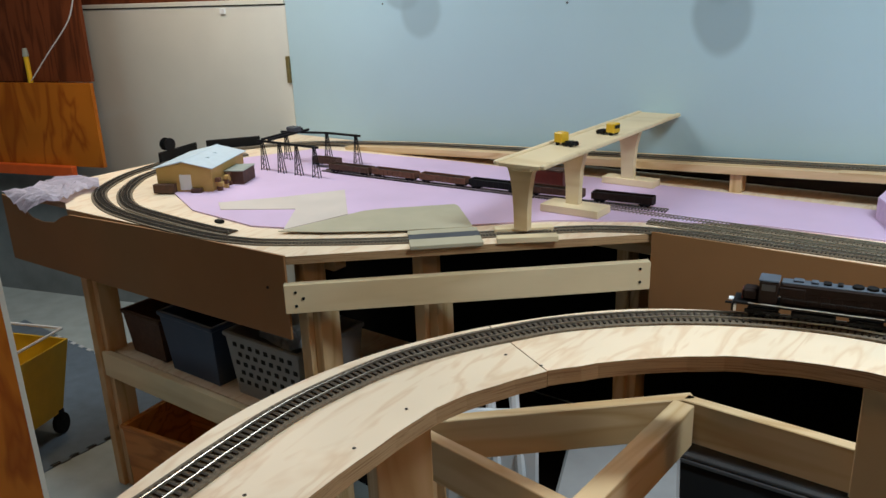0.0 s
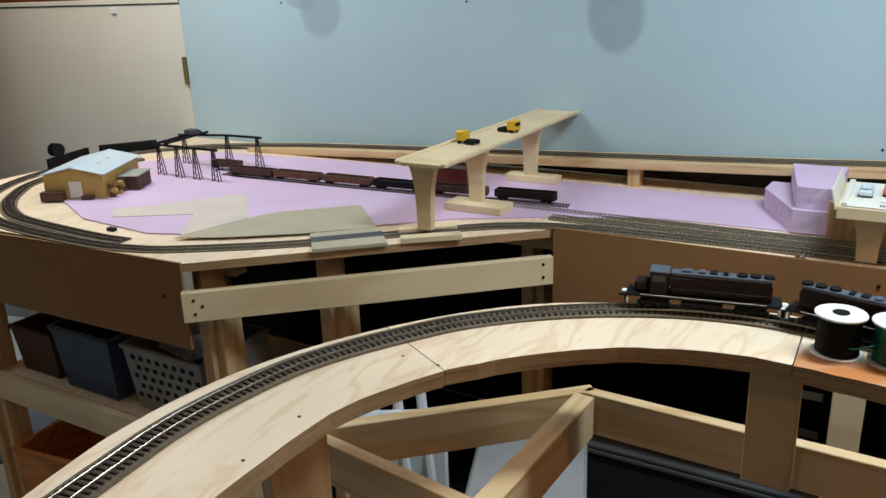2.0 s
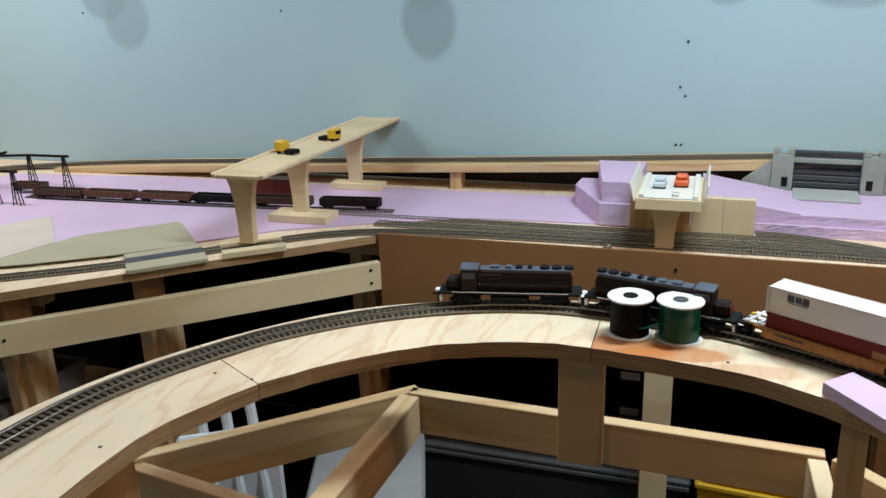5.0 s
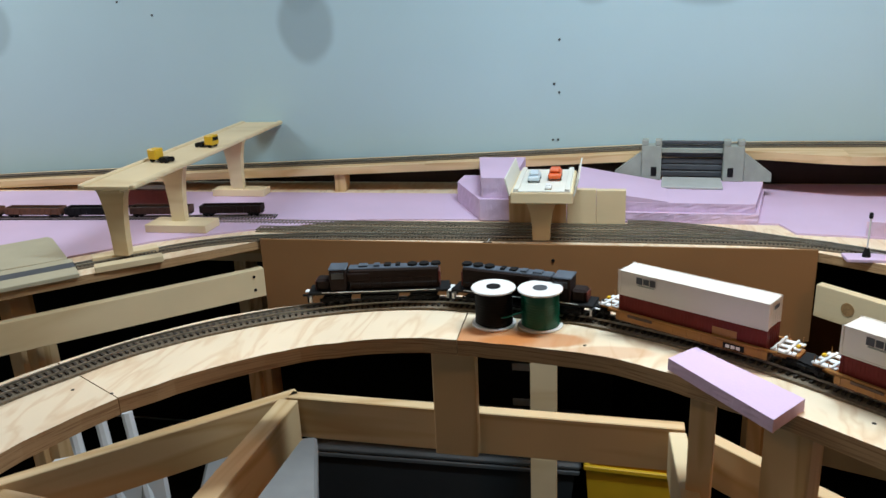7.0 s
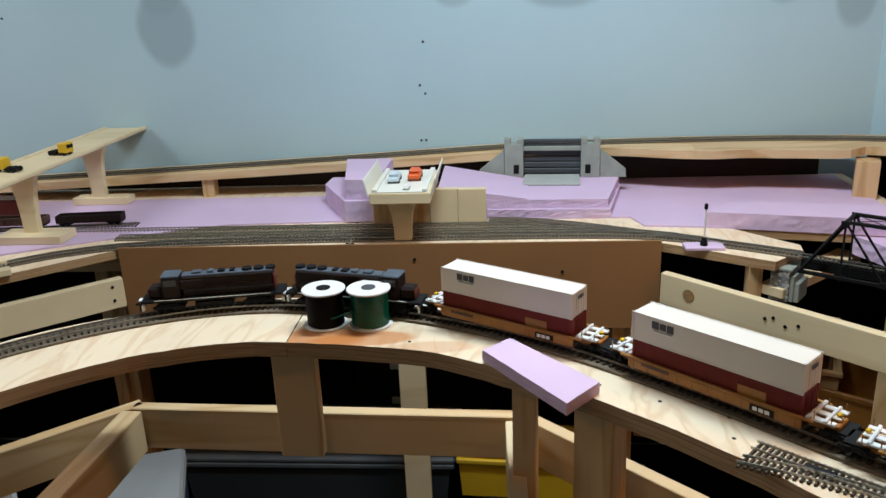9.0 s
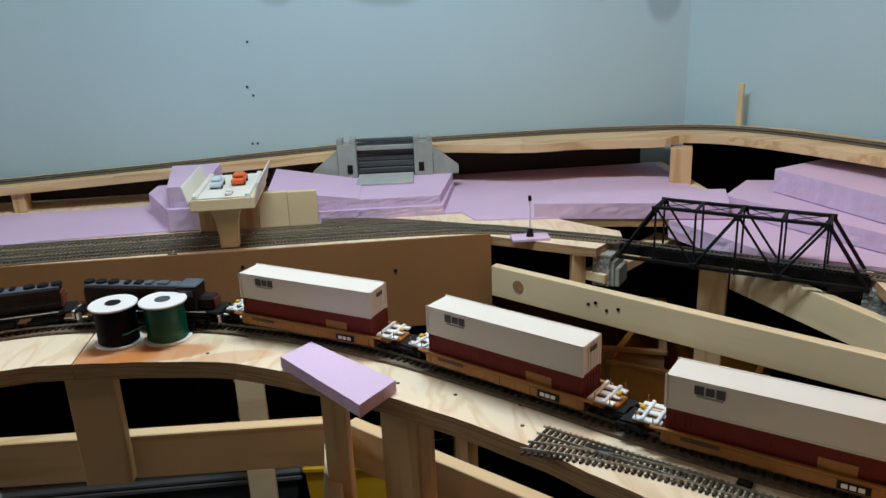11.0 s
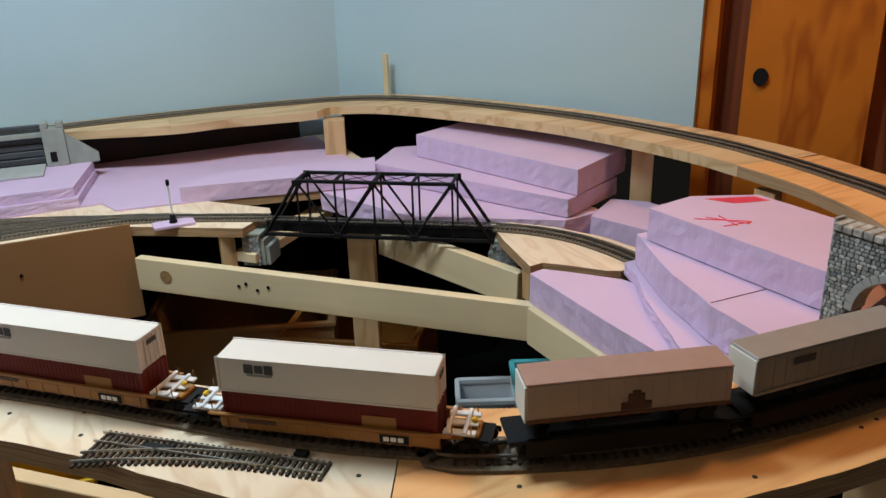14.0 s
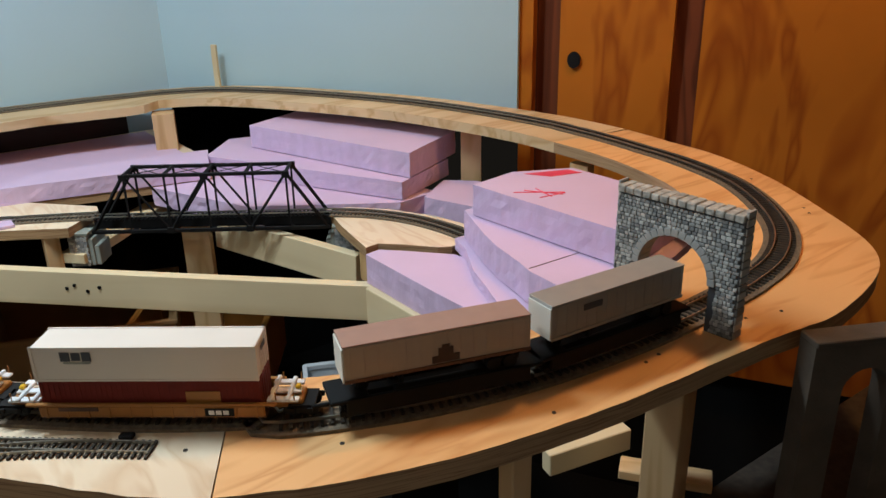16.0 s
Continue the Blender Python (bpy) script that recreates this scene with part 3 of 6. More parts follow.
def front_bench():
    t = thing("front_bench", "curved plywood roadbed shelf with rough sawn edges", "layout shelf")
    n = 160
    pairs = []
    even = evenly(near_edge, n)
    guess, last = [], 0.0
    for i, p in enumerate(even):
        k = min(range(len(far_edge)), key=lambda j: (far_edge[j] - p).length + 0.25 * abs(j / len(far_edge) - i / n))
        last = max(last, float(k))
        guess.append(last)
    guess[0], guess[-1] = 0.0, len(far_edge) - 1.0
    for turn in range(6):
        guess = [guess[0]] + [(a + c + d) / 3 for a, c, d in zip(guess, guess[1:], guess[2:])] + [guess[-1]]
    for p, g in zip(even, guess):
        k = min(int(g), len(far_edge) - 2)
        pairs.append((p, far_edge[k].lerp(far_edge[k + 1], g - k)))
    rnd = random.Random(2)
    cuts = [0]
    for x, stop in ((-0.145, 60), (0.195, 90), (0.81, 130)):
        cuts.append(min(range(cuts[-1] + 2, stop + 30), key=lambda i: abs(pairs[i][0].x - x) + (0.5 if pairs[i][0].y < 0.6 and x < 0 else 0)))
    cuts.append(n - 1)
    for s, (a, b) in enumerate(zip(cuts, cuts[1:])):
        bm = bmesh.new()
        rows = []
        for i in range(a, b + 1):
            p, q = pairs[i]
            if i == a and s:
                p, q = p.lerp(pairs[i + 1][0], 0.06), q.lerp(pairs[i + 1][1], 0.06)
            ragged = rnd.uniform(-0.0012, 0.0012) * (0.3 if s == 3 else 1)
            p = p + (q - p).normalized() * ragged
            pts = [p.lerp(q, u) for u in (0, 0.25, 0.5, 0.75, 1)]
            rows.append([bm.verts.new(v) for v in pts] + [bm.verts.new(v - Vector((0, 0, 0.019))) for v in pts[::-1]])
        for r, w in zip(rows, rows[1:]):
            for k in range(10):
                bm.faces.new((r[k], r[(k + 1) % 10], w[(k + 1) % 10], w[k]))
        bm.faces.new(rows[0][::-1])
        bm.faces.new(rows[-1])
        ob = part("plywood_section", bm, [(PLY, PLY, PLY_STAINED, PLY_WARM)[s], PLY_EDGE], t)
        edge_materials(ob)


front_bench()

front_line = spline([(-0.27, 0.22, BENCH), (-0.293, 0.363, BENCH), (-0.306, 0.438, BENCH), (-0.313, 0.515, BENCH), (-0.307, 0.59, BENCH), (-0.292, 0.667, BENCH), (-0.263, 0.735, BENCH), (-0.225, 0.799, BENCH), (-0.181, 0.86, BENCH), (-0.101, 0.932, BENCH), (-0.02, 0.982, BENCH), (0.07, 1.016, BENCH), (0.16, 1.026, BENCH), (0.25, 1.012, BENCH), (0.35, 0.974, BENCH), (0.45, 0.916, BENCH), (0.545, 0.845, BENCH), (0.639, 0.763, BENCH), (0.73, 0.675, BENCH), (0.814, 0.600, BENCH), (0.90, 0.542, BENCH), (1.0, 0.498, BENCH), (1.10, 0.474, BENCH), (1.21, 0.463, BENCH), (1.3, 0.463, BENCH), (1.4, 0.470, BENCH), (1.492, 0.492, BENCH), (1.58, 0.545, BENCH), (1.665, 0.640, BENCH), (1.715, 0.740, BENCH), (1.745, 0.90, BENCH), (1.728, 1.098, BENCH + 0.0125), (1.675, 1.38, BENCH + 0.0125), (1.585, 1.60, BENCH + 0.0125), (1.465, 1.84, BENCH + 0.008), (1.36, 1.99, BENCH), (1.2, 2.085, 0.995), (0.9, 2.11, 0.994), (0.5, 2.11, 0.990), (0.0, 2.105, 0.968), (-0.45, 2.10, 0.950), (-1.25, 2.10, 0.918), (-1.6, 2.09, 0.900), (-1.85, 2.03, 0.890), (-2.0, 1.88, 0.887), (-2.055, 1.65, 0.886), (-2.02, 1.46, 0.886), (-1.95, 1.328, 0.886), (-1.846, 1.22, 0.886), (-1.68, 1.145, 0.886), (-1.5, 1.118, 0.886), (-1.269, 1.113, 0.886), (-1.15, 1.128, 0.886), (-1.044, 1.168, 0.886), (-0.833, 1.305, 0.886), (-0.696, 1.430, 0.886), (-0.556, 1.555, 0.886), (-0.47, 1.61, 0.886), (-0.37, 1.645, 0.886), (-0.2, 1.665, 0.886), (0.1, 1.675, 0.886), (0.5, 1.68, 0.886), (0.72, 1.665, 0.886), (0.86, 1.608, 0.886), (0.99, 1.535, 0.886)], 0.0078)
front_line = [lifted(p) if p.x < 0.3 or p.x > 0.88 else Vector((p.x, p.y, rise(p.x))) if p.y < 1.08 else p for p in front_line]
front_line = [drawn_in(p, 0.008) for p in front_line]
main_track = track("code-style model track looping round the whole layout", front_line, 290)


def upper_bench():
    t = thing("upper_bench", "narrow pine shelf rising along the backdrop", "layout shelf")
    idx = [i for i, p in enumerate(front_line) if (p.y > 1.0 and p.x > 1.2) or (p.y > 2.0 and p.x > -1.7)]
    line = front_line[idx[0]:idx[-1]:4]
    def lo(i):
        p = line[i]
        return -0.06 if p.x < 1.25 else -0.070 - 0.014 * max(0.0, 1 - (p.y - 1.0) / 0.35)
    def hi(i):
        p = line[i]
        wave = 0.006 * math.sin(p.x * 17) + 0.002 * math.sin(p.x * 41 + 1)
        u = min(1.0, max(0.0, (p.x - 0.62) / 0.33))
        u = u * u * (3 - 2 * u)
        if p.x > 1.3:
            return 0.088 - 0.007 * max(0.0, 1 - (p.y - 1.0) / 0.30)
        return 0.055 + (0.075 + wave) * u
    n = len(line)
    for a, b in ((0, int(n * 0.24)), (int(n * 0.24), int(n * 0.38)), (int(n * 0.38), int(n * 0.62)), (int(n * 0.62), n - 1)):
        part("plank", strip(line[a:b + 1], lambda i: lo(i + a), lambda i: hi(i + a), -0.020, -0.0005), PINE, t)
    # Back strip below the planks; the shelf's shade is painted into its brown.
    for name, mat, label, x0, x1 in (("back_skirt", SKIRT, "brown back strip with the shade under the shelf in its colour", -9, 1.25),):
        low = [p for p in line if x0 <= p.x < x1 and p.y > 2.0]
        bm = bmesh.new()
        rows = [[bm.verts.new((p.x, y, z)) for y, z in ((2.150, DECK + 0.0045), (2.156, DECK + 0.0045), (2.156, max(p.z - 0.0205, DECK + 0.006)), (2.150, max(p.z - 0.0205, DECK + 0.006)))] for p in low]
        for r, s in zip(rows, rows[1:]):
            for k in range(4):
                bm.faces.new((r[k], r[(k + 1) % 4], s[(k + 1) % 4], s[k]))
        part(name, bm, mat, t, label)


upper_bench()


def parallel_line(off, x0, x1, z=0.886):
    return [Vector((x0 + (x1 - x0) * i / 150, 0, z)) + Vector((0, off(x0 + (x1 - x0) * i / 150), 0)) for i in range(151)]


yard = [p for p in front_line if p.z < 0.89 and p.x > -0.6 and p.y > 1.4]


def merging(y, a, b):
    """A siding that runs at y and eases into the main line between x = a and x = b."""
    def off(x):
        u = min(1.0, max(0.0, (x - a) / (b - a)))
        u = u * u * (3 - 2 * u)
        near = min(yard, key=lambda p: abs(p.x - x)).y
        return y(x) * (1 - u) + near * u
    return off


track("second yard track beside the main line", parallel_line(merging(lambda x: 1.712 + 0.006 * math.sin(x * 2.2), 0.45, 0.90), -0.42, 0.88, 0.8857), 0, True, YARD_TIE, YARD_BED)
track("third yard track under the foam edge", parallel_line(merging(lambda x: 1.757 + 0.004 * math.sin(x * 2 + 1), 0.40, 0.86), -0.55, 0.82, 0.8854), 0, True, YARD_TIE, YARD_BED)
track("short yard track beside the foam", parallel_line(merging(lambda x: 1.795, 0.42, 0.82), 0.40, 0.76, 0.8851), 0, True, YARD_TIE, YARD_BED)
inner_loop = spline([(-1.9, 1.8, 0.886), (-1.985, 1.62, 0.886), (-1.94, 1.44, 0.886), (-1.87, 1.34, 0.886), (-1.77, 1.25, 0.886), (-1.64, 1.185, 0.886), (-1.5, 1.165, 0.886), (-1.3, 1.155, 0.886), (-1.2, 1.16, 0.886)], 0.0078)
track("inner loop track beside the outer one", inner_loop, 0)


# ---- bars that stand in for lettering ----
def bars(parent, name, at, sizes, mat, m=None):
    bm = bmesh.new()
    for x, z, w, h in sizes:
        box(w, 0.0006, h, (at[0] + x, at[1], at[2] + z), bm=bm)
    return part(name, bm, mat, parent, m=m)


def on_line(x, lift=0.0076):
    i = min((k for k in range(40, 300) if front_line[k].x > -0.08), key=lambda k: abs(front_line[k].x - x))
    d = front_line[i + 9] - front_line[i - 9]
    p = front_line[i]
    return Matrix.Translation((p.x, p.y, p.z + lift)) @ Matrix.Rotation(math.atan2(d.y, d.x), 4, "Z")


# ---- rolling stock ----
def bogie(parent, x, mat, axles=2, wide=0.024):
    bm = bmesh.new()
    n = axles
    for s in (-1, 1):
        box(0.014 * n, 0.002, 0.005, (x, s * wide / 2, 0.004), 0.0008, bm=bm)
        for k in range(n):
            ax = x + (k - (n - 1) / 2) * 0.0135
            box(0.004, 0.003, 0.004, (ax, s * (wide / 2 + 0.001), 0.005), bm=bm)
    box(0.010 * n, wide, 0.003, (x, 0, 0.008), bm=bm)
    bogie_frame = part("bogie", bm, mat, parent)
    for s in (-1, 1):
        for k in range(n):
            ax = x + (k - (n - 1) / 2) * 0.0135
            part("wheel", tube(0.0055, 0.0055, 0.003, (ax, s * 0.0082 - 0.0015, 0.0055), 14, Matrix.Rotation(-math.pi / 2, 4, "X")), mat, bogie_frame)
    return bogie_frame


def locomotive(m, flip, label):
    t = thing("diesel_locomotive", label, "model train", m @ Matrix.Rotation(math.pi if flip else 0, 4, "Z"), group="train on the front bench")
    part("frame", box(0.186, 0.031, 0.004, (0, 0, 0.0145), 0.0008), BLACK, t)
    for s in (-1, 1):
        part("sill_stripe", box(0.150, 0.0008, 0.0009, (0, s * 0.0158, 0.0178)), CHROME, t, "pale sill stripe")
    part("fuel_tank", box(0.05, 0.026, 0.009, (0, 0, 0.004), 0.002), BLACK, t)
    part("long_hood", box(0.118, 0.0205, 0.0275, (0.02, 0, 0.0185), 0.0015), LOCO, t)
    part("hood_roof", box(0.118, 0.016, 0.0022, (0.02, 0, 0.0455), 0.0008), LOCO_ROOF, t, "grey-blue hood roof")
    part("blower_duct", box(0.03, 0.023, 0.012, (-0.026, 0, 0.030), 0.001), LOCO, t)
    cab = part("cab", box(0.022, 0.0275, 0.0285, (-0.053, 0, 0.0185), 0.0015), LOCO, t)
    part("cab_roof", box(0.024, 0.026, 0.0022, (-0.053, 0, 0.0471), 0.001), LOCO_ROOF, t, "grey cab roof")
    part("nose", box(0.019, 0.020, 0.016, (-0.0735, 0, 0.0185), 0.003), LOCO, t)
    part("nose_door", box(0.0012, 0.016, 0.012, (-0.0835, 0, 0.0195), 0.0004), LOCO_RED, t, "dull red nose door")
    part("rear_end", box(0.0022, 0.019, 0.020, (0.0802, 0, 0.021), 0.0008), LOCO_RED, t, "red hood end")
    for s in (-1, 1):
        part("window", box(0.016, 0.0008, 0.008, (-0.053, s * 0.0140, 0.036)), DARKGREY, cab)
    for k in range(3):
        part("radiator_fan", tube(0.0068, 0.0062, 0.003, (0.045 + k * 0.0155, 0, 0.0475), 18), BLACK, t)
    for k, w in ((-0.02, 0.012), (-0.002, 0.008), (0.012, 0.009), (0.026, 0.006)):
        part("roof_box", box(w, 0.010, 0.0028, (k, 0.001, 0.0475), 0.0006), LOCO_ROOF if k < 0 else BLACK, t)
    for s in (-1, 1):
        bm = bmesh.new()
        for k in range(9):
            rod((-0.036 + k * 0.0145, s * 0.0150, 0.0185), (-0.036 + k * 0.0145, s * 0.0150, 0.029), 0.0004, 5, bm)
        rod((-0.036, s * 0.0150, 0.029), (0.083, s * 0.0150, 0.029), 0.0004, 5, bm)
        part("handrail", bm, BLACK, t)
        for k in range(8):
            part("hood_door", box(0.0105, 0.0008, 0.013, (-0.03 + k * 0.0137, s * 0.0104, 0.022), 0.0003), LOCO, t)
    for s in (-1, 1):
        part("pilot", box(0.003, 0.030, 0.010, (s * 0.0935, 0, 0.004), 0.0008), BLACK, t)
        bm = box(0.003, 0.007, 0.008, (s * 0.0905, 0.012, 0.005))
        box(0.003, 0.007, 0.008, (s * 0.0905, -0.012, 0.005), bm=bm)
        part("step", bm, CHROME, t, "bright step edges")
        part("coupler", box(0.012, 0.003, 0.003, (s * 0.098, 0, 0.008), 0.0008), BLACK, t)
        part("uncoupling_bar", box(0.008, 0.010, 0.0015, (s * 0.0965, 0.006, 0.0125), 0.0004), CHROME, t, "pale worn bar")
    bogie(t, -0.058, BLACK, 3)
    bogie(t, 0.058, BLACK, 3)
    return t


locomotive(on_line(0.068) @ Matrix.Diagonal((0.965, 1, 0.97, 1)), False, "black diesel locomotive with grey roof and red ends")
locomotive(on_line(0.255) @ Matrix.Diagonal((0.965, 1, 0.97, 1)), True, "black diesel locomotive behind the wire spools")


def well_car(m, nr):
    t = thing("well_car", "yellow articulated container well car with pale end platforms", "model train", m, group="train on the front bench")
    for s in (-1, 1):
        part("side_sill", box(0.172, 0.0025, 0.0095, (0, s * 0.0185, 0.0055), 0.0008), YELLOW, t)
        part("top_rail", box(0.190, 0.0035, 0.0022, (0, s * 0.0187, 0.0150), 0.0006), YELLOW, t)
        bm = bmesh.new()
        for k in range(11):
            box(0.0016, 0.0032, 0.0095, (-0.08 + k * 0.016, s * 0.0187, 0.0055), bm=bm)
        tagged(part("side_rib_strip", bm, YELLOW, t), kind="stuff")
        bars(t, "marking", (0.052, s * 0.0204, 0.007), [(0, 0, 0.022, 0.0065)], BLACK)
        bars(t, "marking", (0.052, s * 0.0208, 0.0085), [(k * 0.0055 - 0.006, 0, 0.0042, 0.0035) for k in range(3)], SPOOL_W)
        bars(t, "marking", (-0.055, s * 0.0204, 0.0115), [(0, 0, 0.030, 0.003)], BROWN)
    part("well_floor", box(0.172, 0.035, 0.002, (0, 0, 0.0035)), BROWN, t)
    for e in (-1, 1):
        bm = box(0.003, 0.036, 0.003, (e * 0.0905, 0, 0.0170), 0.0006)
        box(0.003, 0.034, 0.003, (e * 0.103, 0, 0.0165), 0.0006, bm)
        for s in (-1, 0, 1):
            box(0.024, 0.0062, 0.0022, (e * 0.099, s * 0.0125, 0.0155), 0.0005, bm)
        part("end_platform", bm, CHROME, t, "pale metal end walkway")
        part("end_sill", box(0.026, 0.020, 0.007, (e * 0.100, 0, 0.0075), 0.001), YELLOW, t)
        for s in (-1, 1):
            for k in (0.094, 0.108):
                part("stanchion", rod((e * k, s * 0.015, 0.015), (e * k, s * 0.015, 0.024), 0.0005, 5), YELLOW, t)
        part("brake_gear", box(0.004, 0.005, 0.003, (e * 0.108, 0.002, 0.0178), 0.0008), YELLOW_B, t, "bright yellow brake housing")
        bogie(t, e * 0.112, BLACK, 2)
    return t


def container(m, length, high, mat, label, red):
    t = thing("shipping_container", label, "container", m, group="stacked containers")
    part("body", box(length - 0.001, 0.0318, high - 0.001, (0, 0, 0.0005), 0.0006), mat, t)
    for x in (-1, 1):
        for y in (-1, 1):
            part("corner_post", box(0.0022, 0.0022, high, (x * (length / 2 - 0.0011), y * 0.0155, 0)), mat, t)
    bm = bmesh.new()
    for y in (-1, 1):
        box(length, 0.0014, 0.0016, (0, y * 0.0157, 0), bm=bm)
        box(length, 0.0014, 0.0012, (0, y * 0.0157, high - 0.0012), bm=bm)
        if red:
            for k in range(40):
                box(0.0018, 0.0006, high - 0.004, (-length / 2 + 0.006 + k * (length - 0.012) / 39, y * 0.0159, 0.002), bm=bm)
    part("side_rail", bm, mat, t)
    bm = bmesh.new()
    for y in (-0.008, -0.003, 0.003, 0.008):
        rod((length / 2 + 0.0004, y, 0.002), (length / 2 + 0.0004, y, high - 0.002), 0.0004, 5, bm)
    part("lock_bar", bm, mat, t)
    if not red:
        for s in (-1, 1):
            bars(t, "lettering_bar", (-0.050, s * 0.0162, high * 0.60), [(-0.0082, 0, 0.0072, 0.0074), (0.0, 0.0006, 0.0066, 0.0064), (0.0078, 0, 0.0066, 0.0074)], DARKGREY)
            bars(t, "lettering_bar", (-0.050, s * 0.0162, high * 0.52), [(0, 0, 0.020, 0.0014)], GREY)
        bm = box(0.0006, 0.011, 0.004, (length / 2 + 0.0006, 0.001, high * 0.68))
        part("lettering_bar", bm, DARKGREY, t)
    else:
        for s in (-1, 1):
            bars(t, "logo_panel", (0.040, s * 0.0166, 0.010), [(0, 0, 0.026, 0.010)], YELLOW)
    return t


for k, x in enumerate((0.450, 0.639, 0.814)):
    m = on_line(x)
    well_car(m, k)
    container(m @ Matrix.Translation((0, 0, 0.0060)), 0.1665, 0.0287, BOXRED, "oxide red corrugated container in the well", True)
    container(m @ Matrix.Translation((-0.001, 0, 0.0349)), 0.1690, 0.0287, BOXWHITE, "cream white container with dark lettering bars on top", False)


def spine_car(m):
    t = thing("spine_car", "black spine flat car carrying a trailer", "model train", m, group="train on the front bench")
    part("spine", box(0.165, 0.012, 0.008, (0, 0, 0.010), 0.001), BLACK, t)
    for e in (-1, 1):
        part("end_deck", box(0.030, 0.034, 0.0035, (e * 0.072, 0, 0.0165), 0.0008), BLACK, t)
        bogie(t, e * 0.066, BLACK, 2, 0.026)
        part("coupler", box(0.014, 0.003, 0.003, (e * 0.092, 0, 0.008), 0.0008), BLACK, t)
    part("hitch", box(0.010, 0.012, 0.014, (-0.060, 0, 0.019), 0.002), BLACK, t)
    for s in (-1, 1):
        part("tank", tube(0.0055, 0.0055, 0.058, (-0.036, s * 0.010, 0.016), 14, Matrix.Rotation(math.pi / 2, 4, "Y")), BLACK, t)
        part("side_beam", box(0.150, 0.003, 0.015, (0, s * 0.0155, 0.005), 0.0008), BLACK, t)
    return t


def trailer(m, mat, roof, label, stripe):
    t = thing("semi_trailer", label, "trailer", m, group="trailers on flat cars")
    part("body", box(0.150, 0.030, 0.030, (0, 0, 0.013), 0.0008), mat, t)
    part("roof", box(0.1505, 0.0305, 0.0012, (0, 0, 0.0431), 0.0004), roof, t)
    part("front", box(0.0012, 0.029, 0.028, (-0.0755, 0, 0.0135), 0.0003), WHITE, t, "pale front wall")
    bm = bmesh.new()
    for k in range(14):
        for s in (-1, 1):
            box(0.0006, 0.0005, 0.028, (-0.07 + k * 0.0108, s * 0.0152, 0.0125), bm=bm)
    tagged(part("seam_strip", bm, mat, t), kind="stuff")
    for s in (-1, 1):
        part("lower_rail", box(0.150, 0.0012, 0.0026, (0, s * 0.0153, 0.0132)), stripe, t)
    part("undercarriage", box(0.030, 0.024, 0.006, (0.052, 0, 0.005), 0.001), BLACK, t)
    for k in (0.044, 0.058):
        for s in (-1, 1):
            part("wheel", tube(0.0057, 0.0057, 0.006, (k, s * 0.0115 - 0.003, 0.0057), 16, Matrix.Rotation(-math.pi / 2, 4, "X")), BLACK, t)
    part("landing_leg", box(0.003, 0.020, 0.009, (-0.030, 0, 0.002), 0.0006), BLACK, t)
    return t


m = on_line(0.998)
spine_car(m)
a = trailer(m @ Matrix.Translation((0, 0, 0.0195)), TAN, TAN_ROOF, "tan semi trailer with a dark badge shape and rust stripe", RUST)
for s in (-1, 1):
    bars(a, "badge", (0.004, s * 0.0157, 0.017), [(0, 0, 0.022, 0.006), (0, 0.0055, 0.012, 0.007), (0, 0.012, 0.006, 0.003)], BROWN)
m = on_line(1.160)
spine_car(m)
b = trailer(m @ Matrix.Translation((0, 0, 0.0195)), SILVER, SILVER, "silver grey semi trailer with a small dark lettering bar", SILVER)
for s in (-1, 1):
    bars(b, "lettering_bar", (-0.032, s * 0.0157, 0.032), [(0, 0, 0.020, 0.0055)], DARKGREY)


# ---- things on the front bench ----
def wire_spool(x, y, mat, label, deep):
    t = thing("wire_spool", label, "wire spool", pose(x, y, rise(x)), group="wire spools")
    for z in (0, 0.0445):
        bm = tube(0.0262, 0.0262, 0.0025, (0, 0, z), 40)
        bmesh.ops.bevel(bm, geom=[e for e in bm.edges if abs(e.verts[0].co.z - e.verts[1].co.z) < 1e-6], offset=0.0006, segments=1, affect="EDGES")
        part("flange", bm, SPOOL_W, t, "white plastic flange")
    bm = bmesh.new()
    turns, seg = 24, 36
    rows = []
    for k in range(turns * 2 + 1):
        r = 0.0212 + (0.0009 if k % 2 else 0.0) + 0.0004 * math.sin(k * 1.7)
        rows.append([bm.verts.new((r * math.cos(2 * math.pi * j / seg), r * math.sin(2 * math.pi * j / seg), 0.0025 + k * 0.042 / (turns * 2) + 0.0006 * math.sin(j * 0.35))) for j in range(seg)])
    for p, q in zip(rows, rows[1:]):
        for j in range(seg):
            bm.faces.new((p[j], p[(j + 1) % seg], q[(j + 1) % seg], q[j]))
    part("wire", bm, mat, t, smooth=True)
    part("hub_hole", tube(0.0085, 0.0085, 0.0006, (0, 0, 0.0471), 24), deep, t)
    return t


wire_spool(0.2245, 0.957, BLACK, "black hookup wire on a white spool", BLACK)
wire_spool(0.2795, 0.954, GREEN, "green hookup wire on a white spool", DARKGREY)


def wire_tail():
    pts = spline([(0.236, 0.937, 1.026), (0.244, 0.931, 1.030), (0.253, 0.931, 1.034), (0.266, 0.936, 1.037)], 0.004)
    tagged(part("loose_wire", hose(pts, 0.0008), GREEN, smooth=True), "loose green wire end between the spools", "wire")


wire_tail()


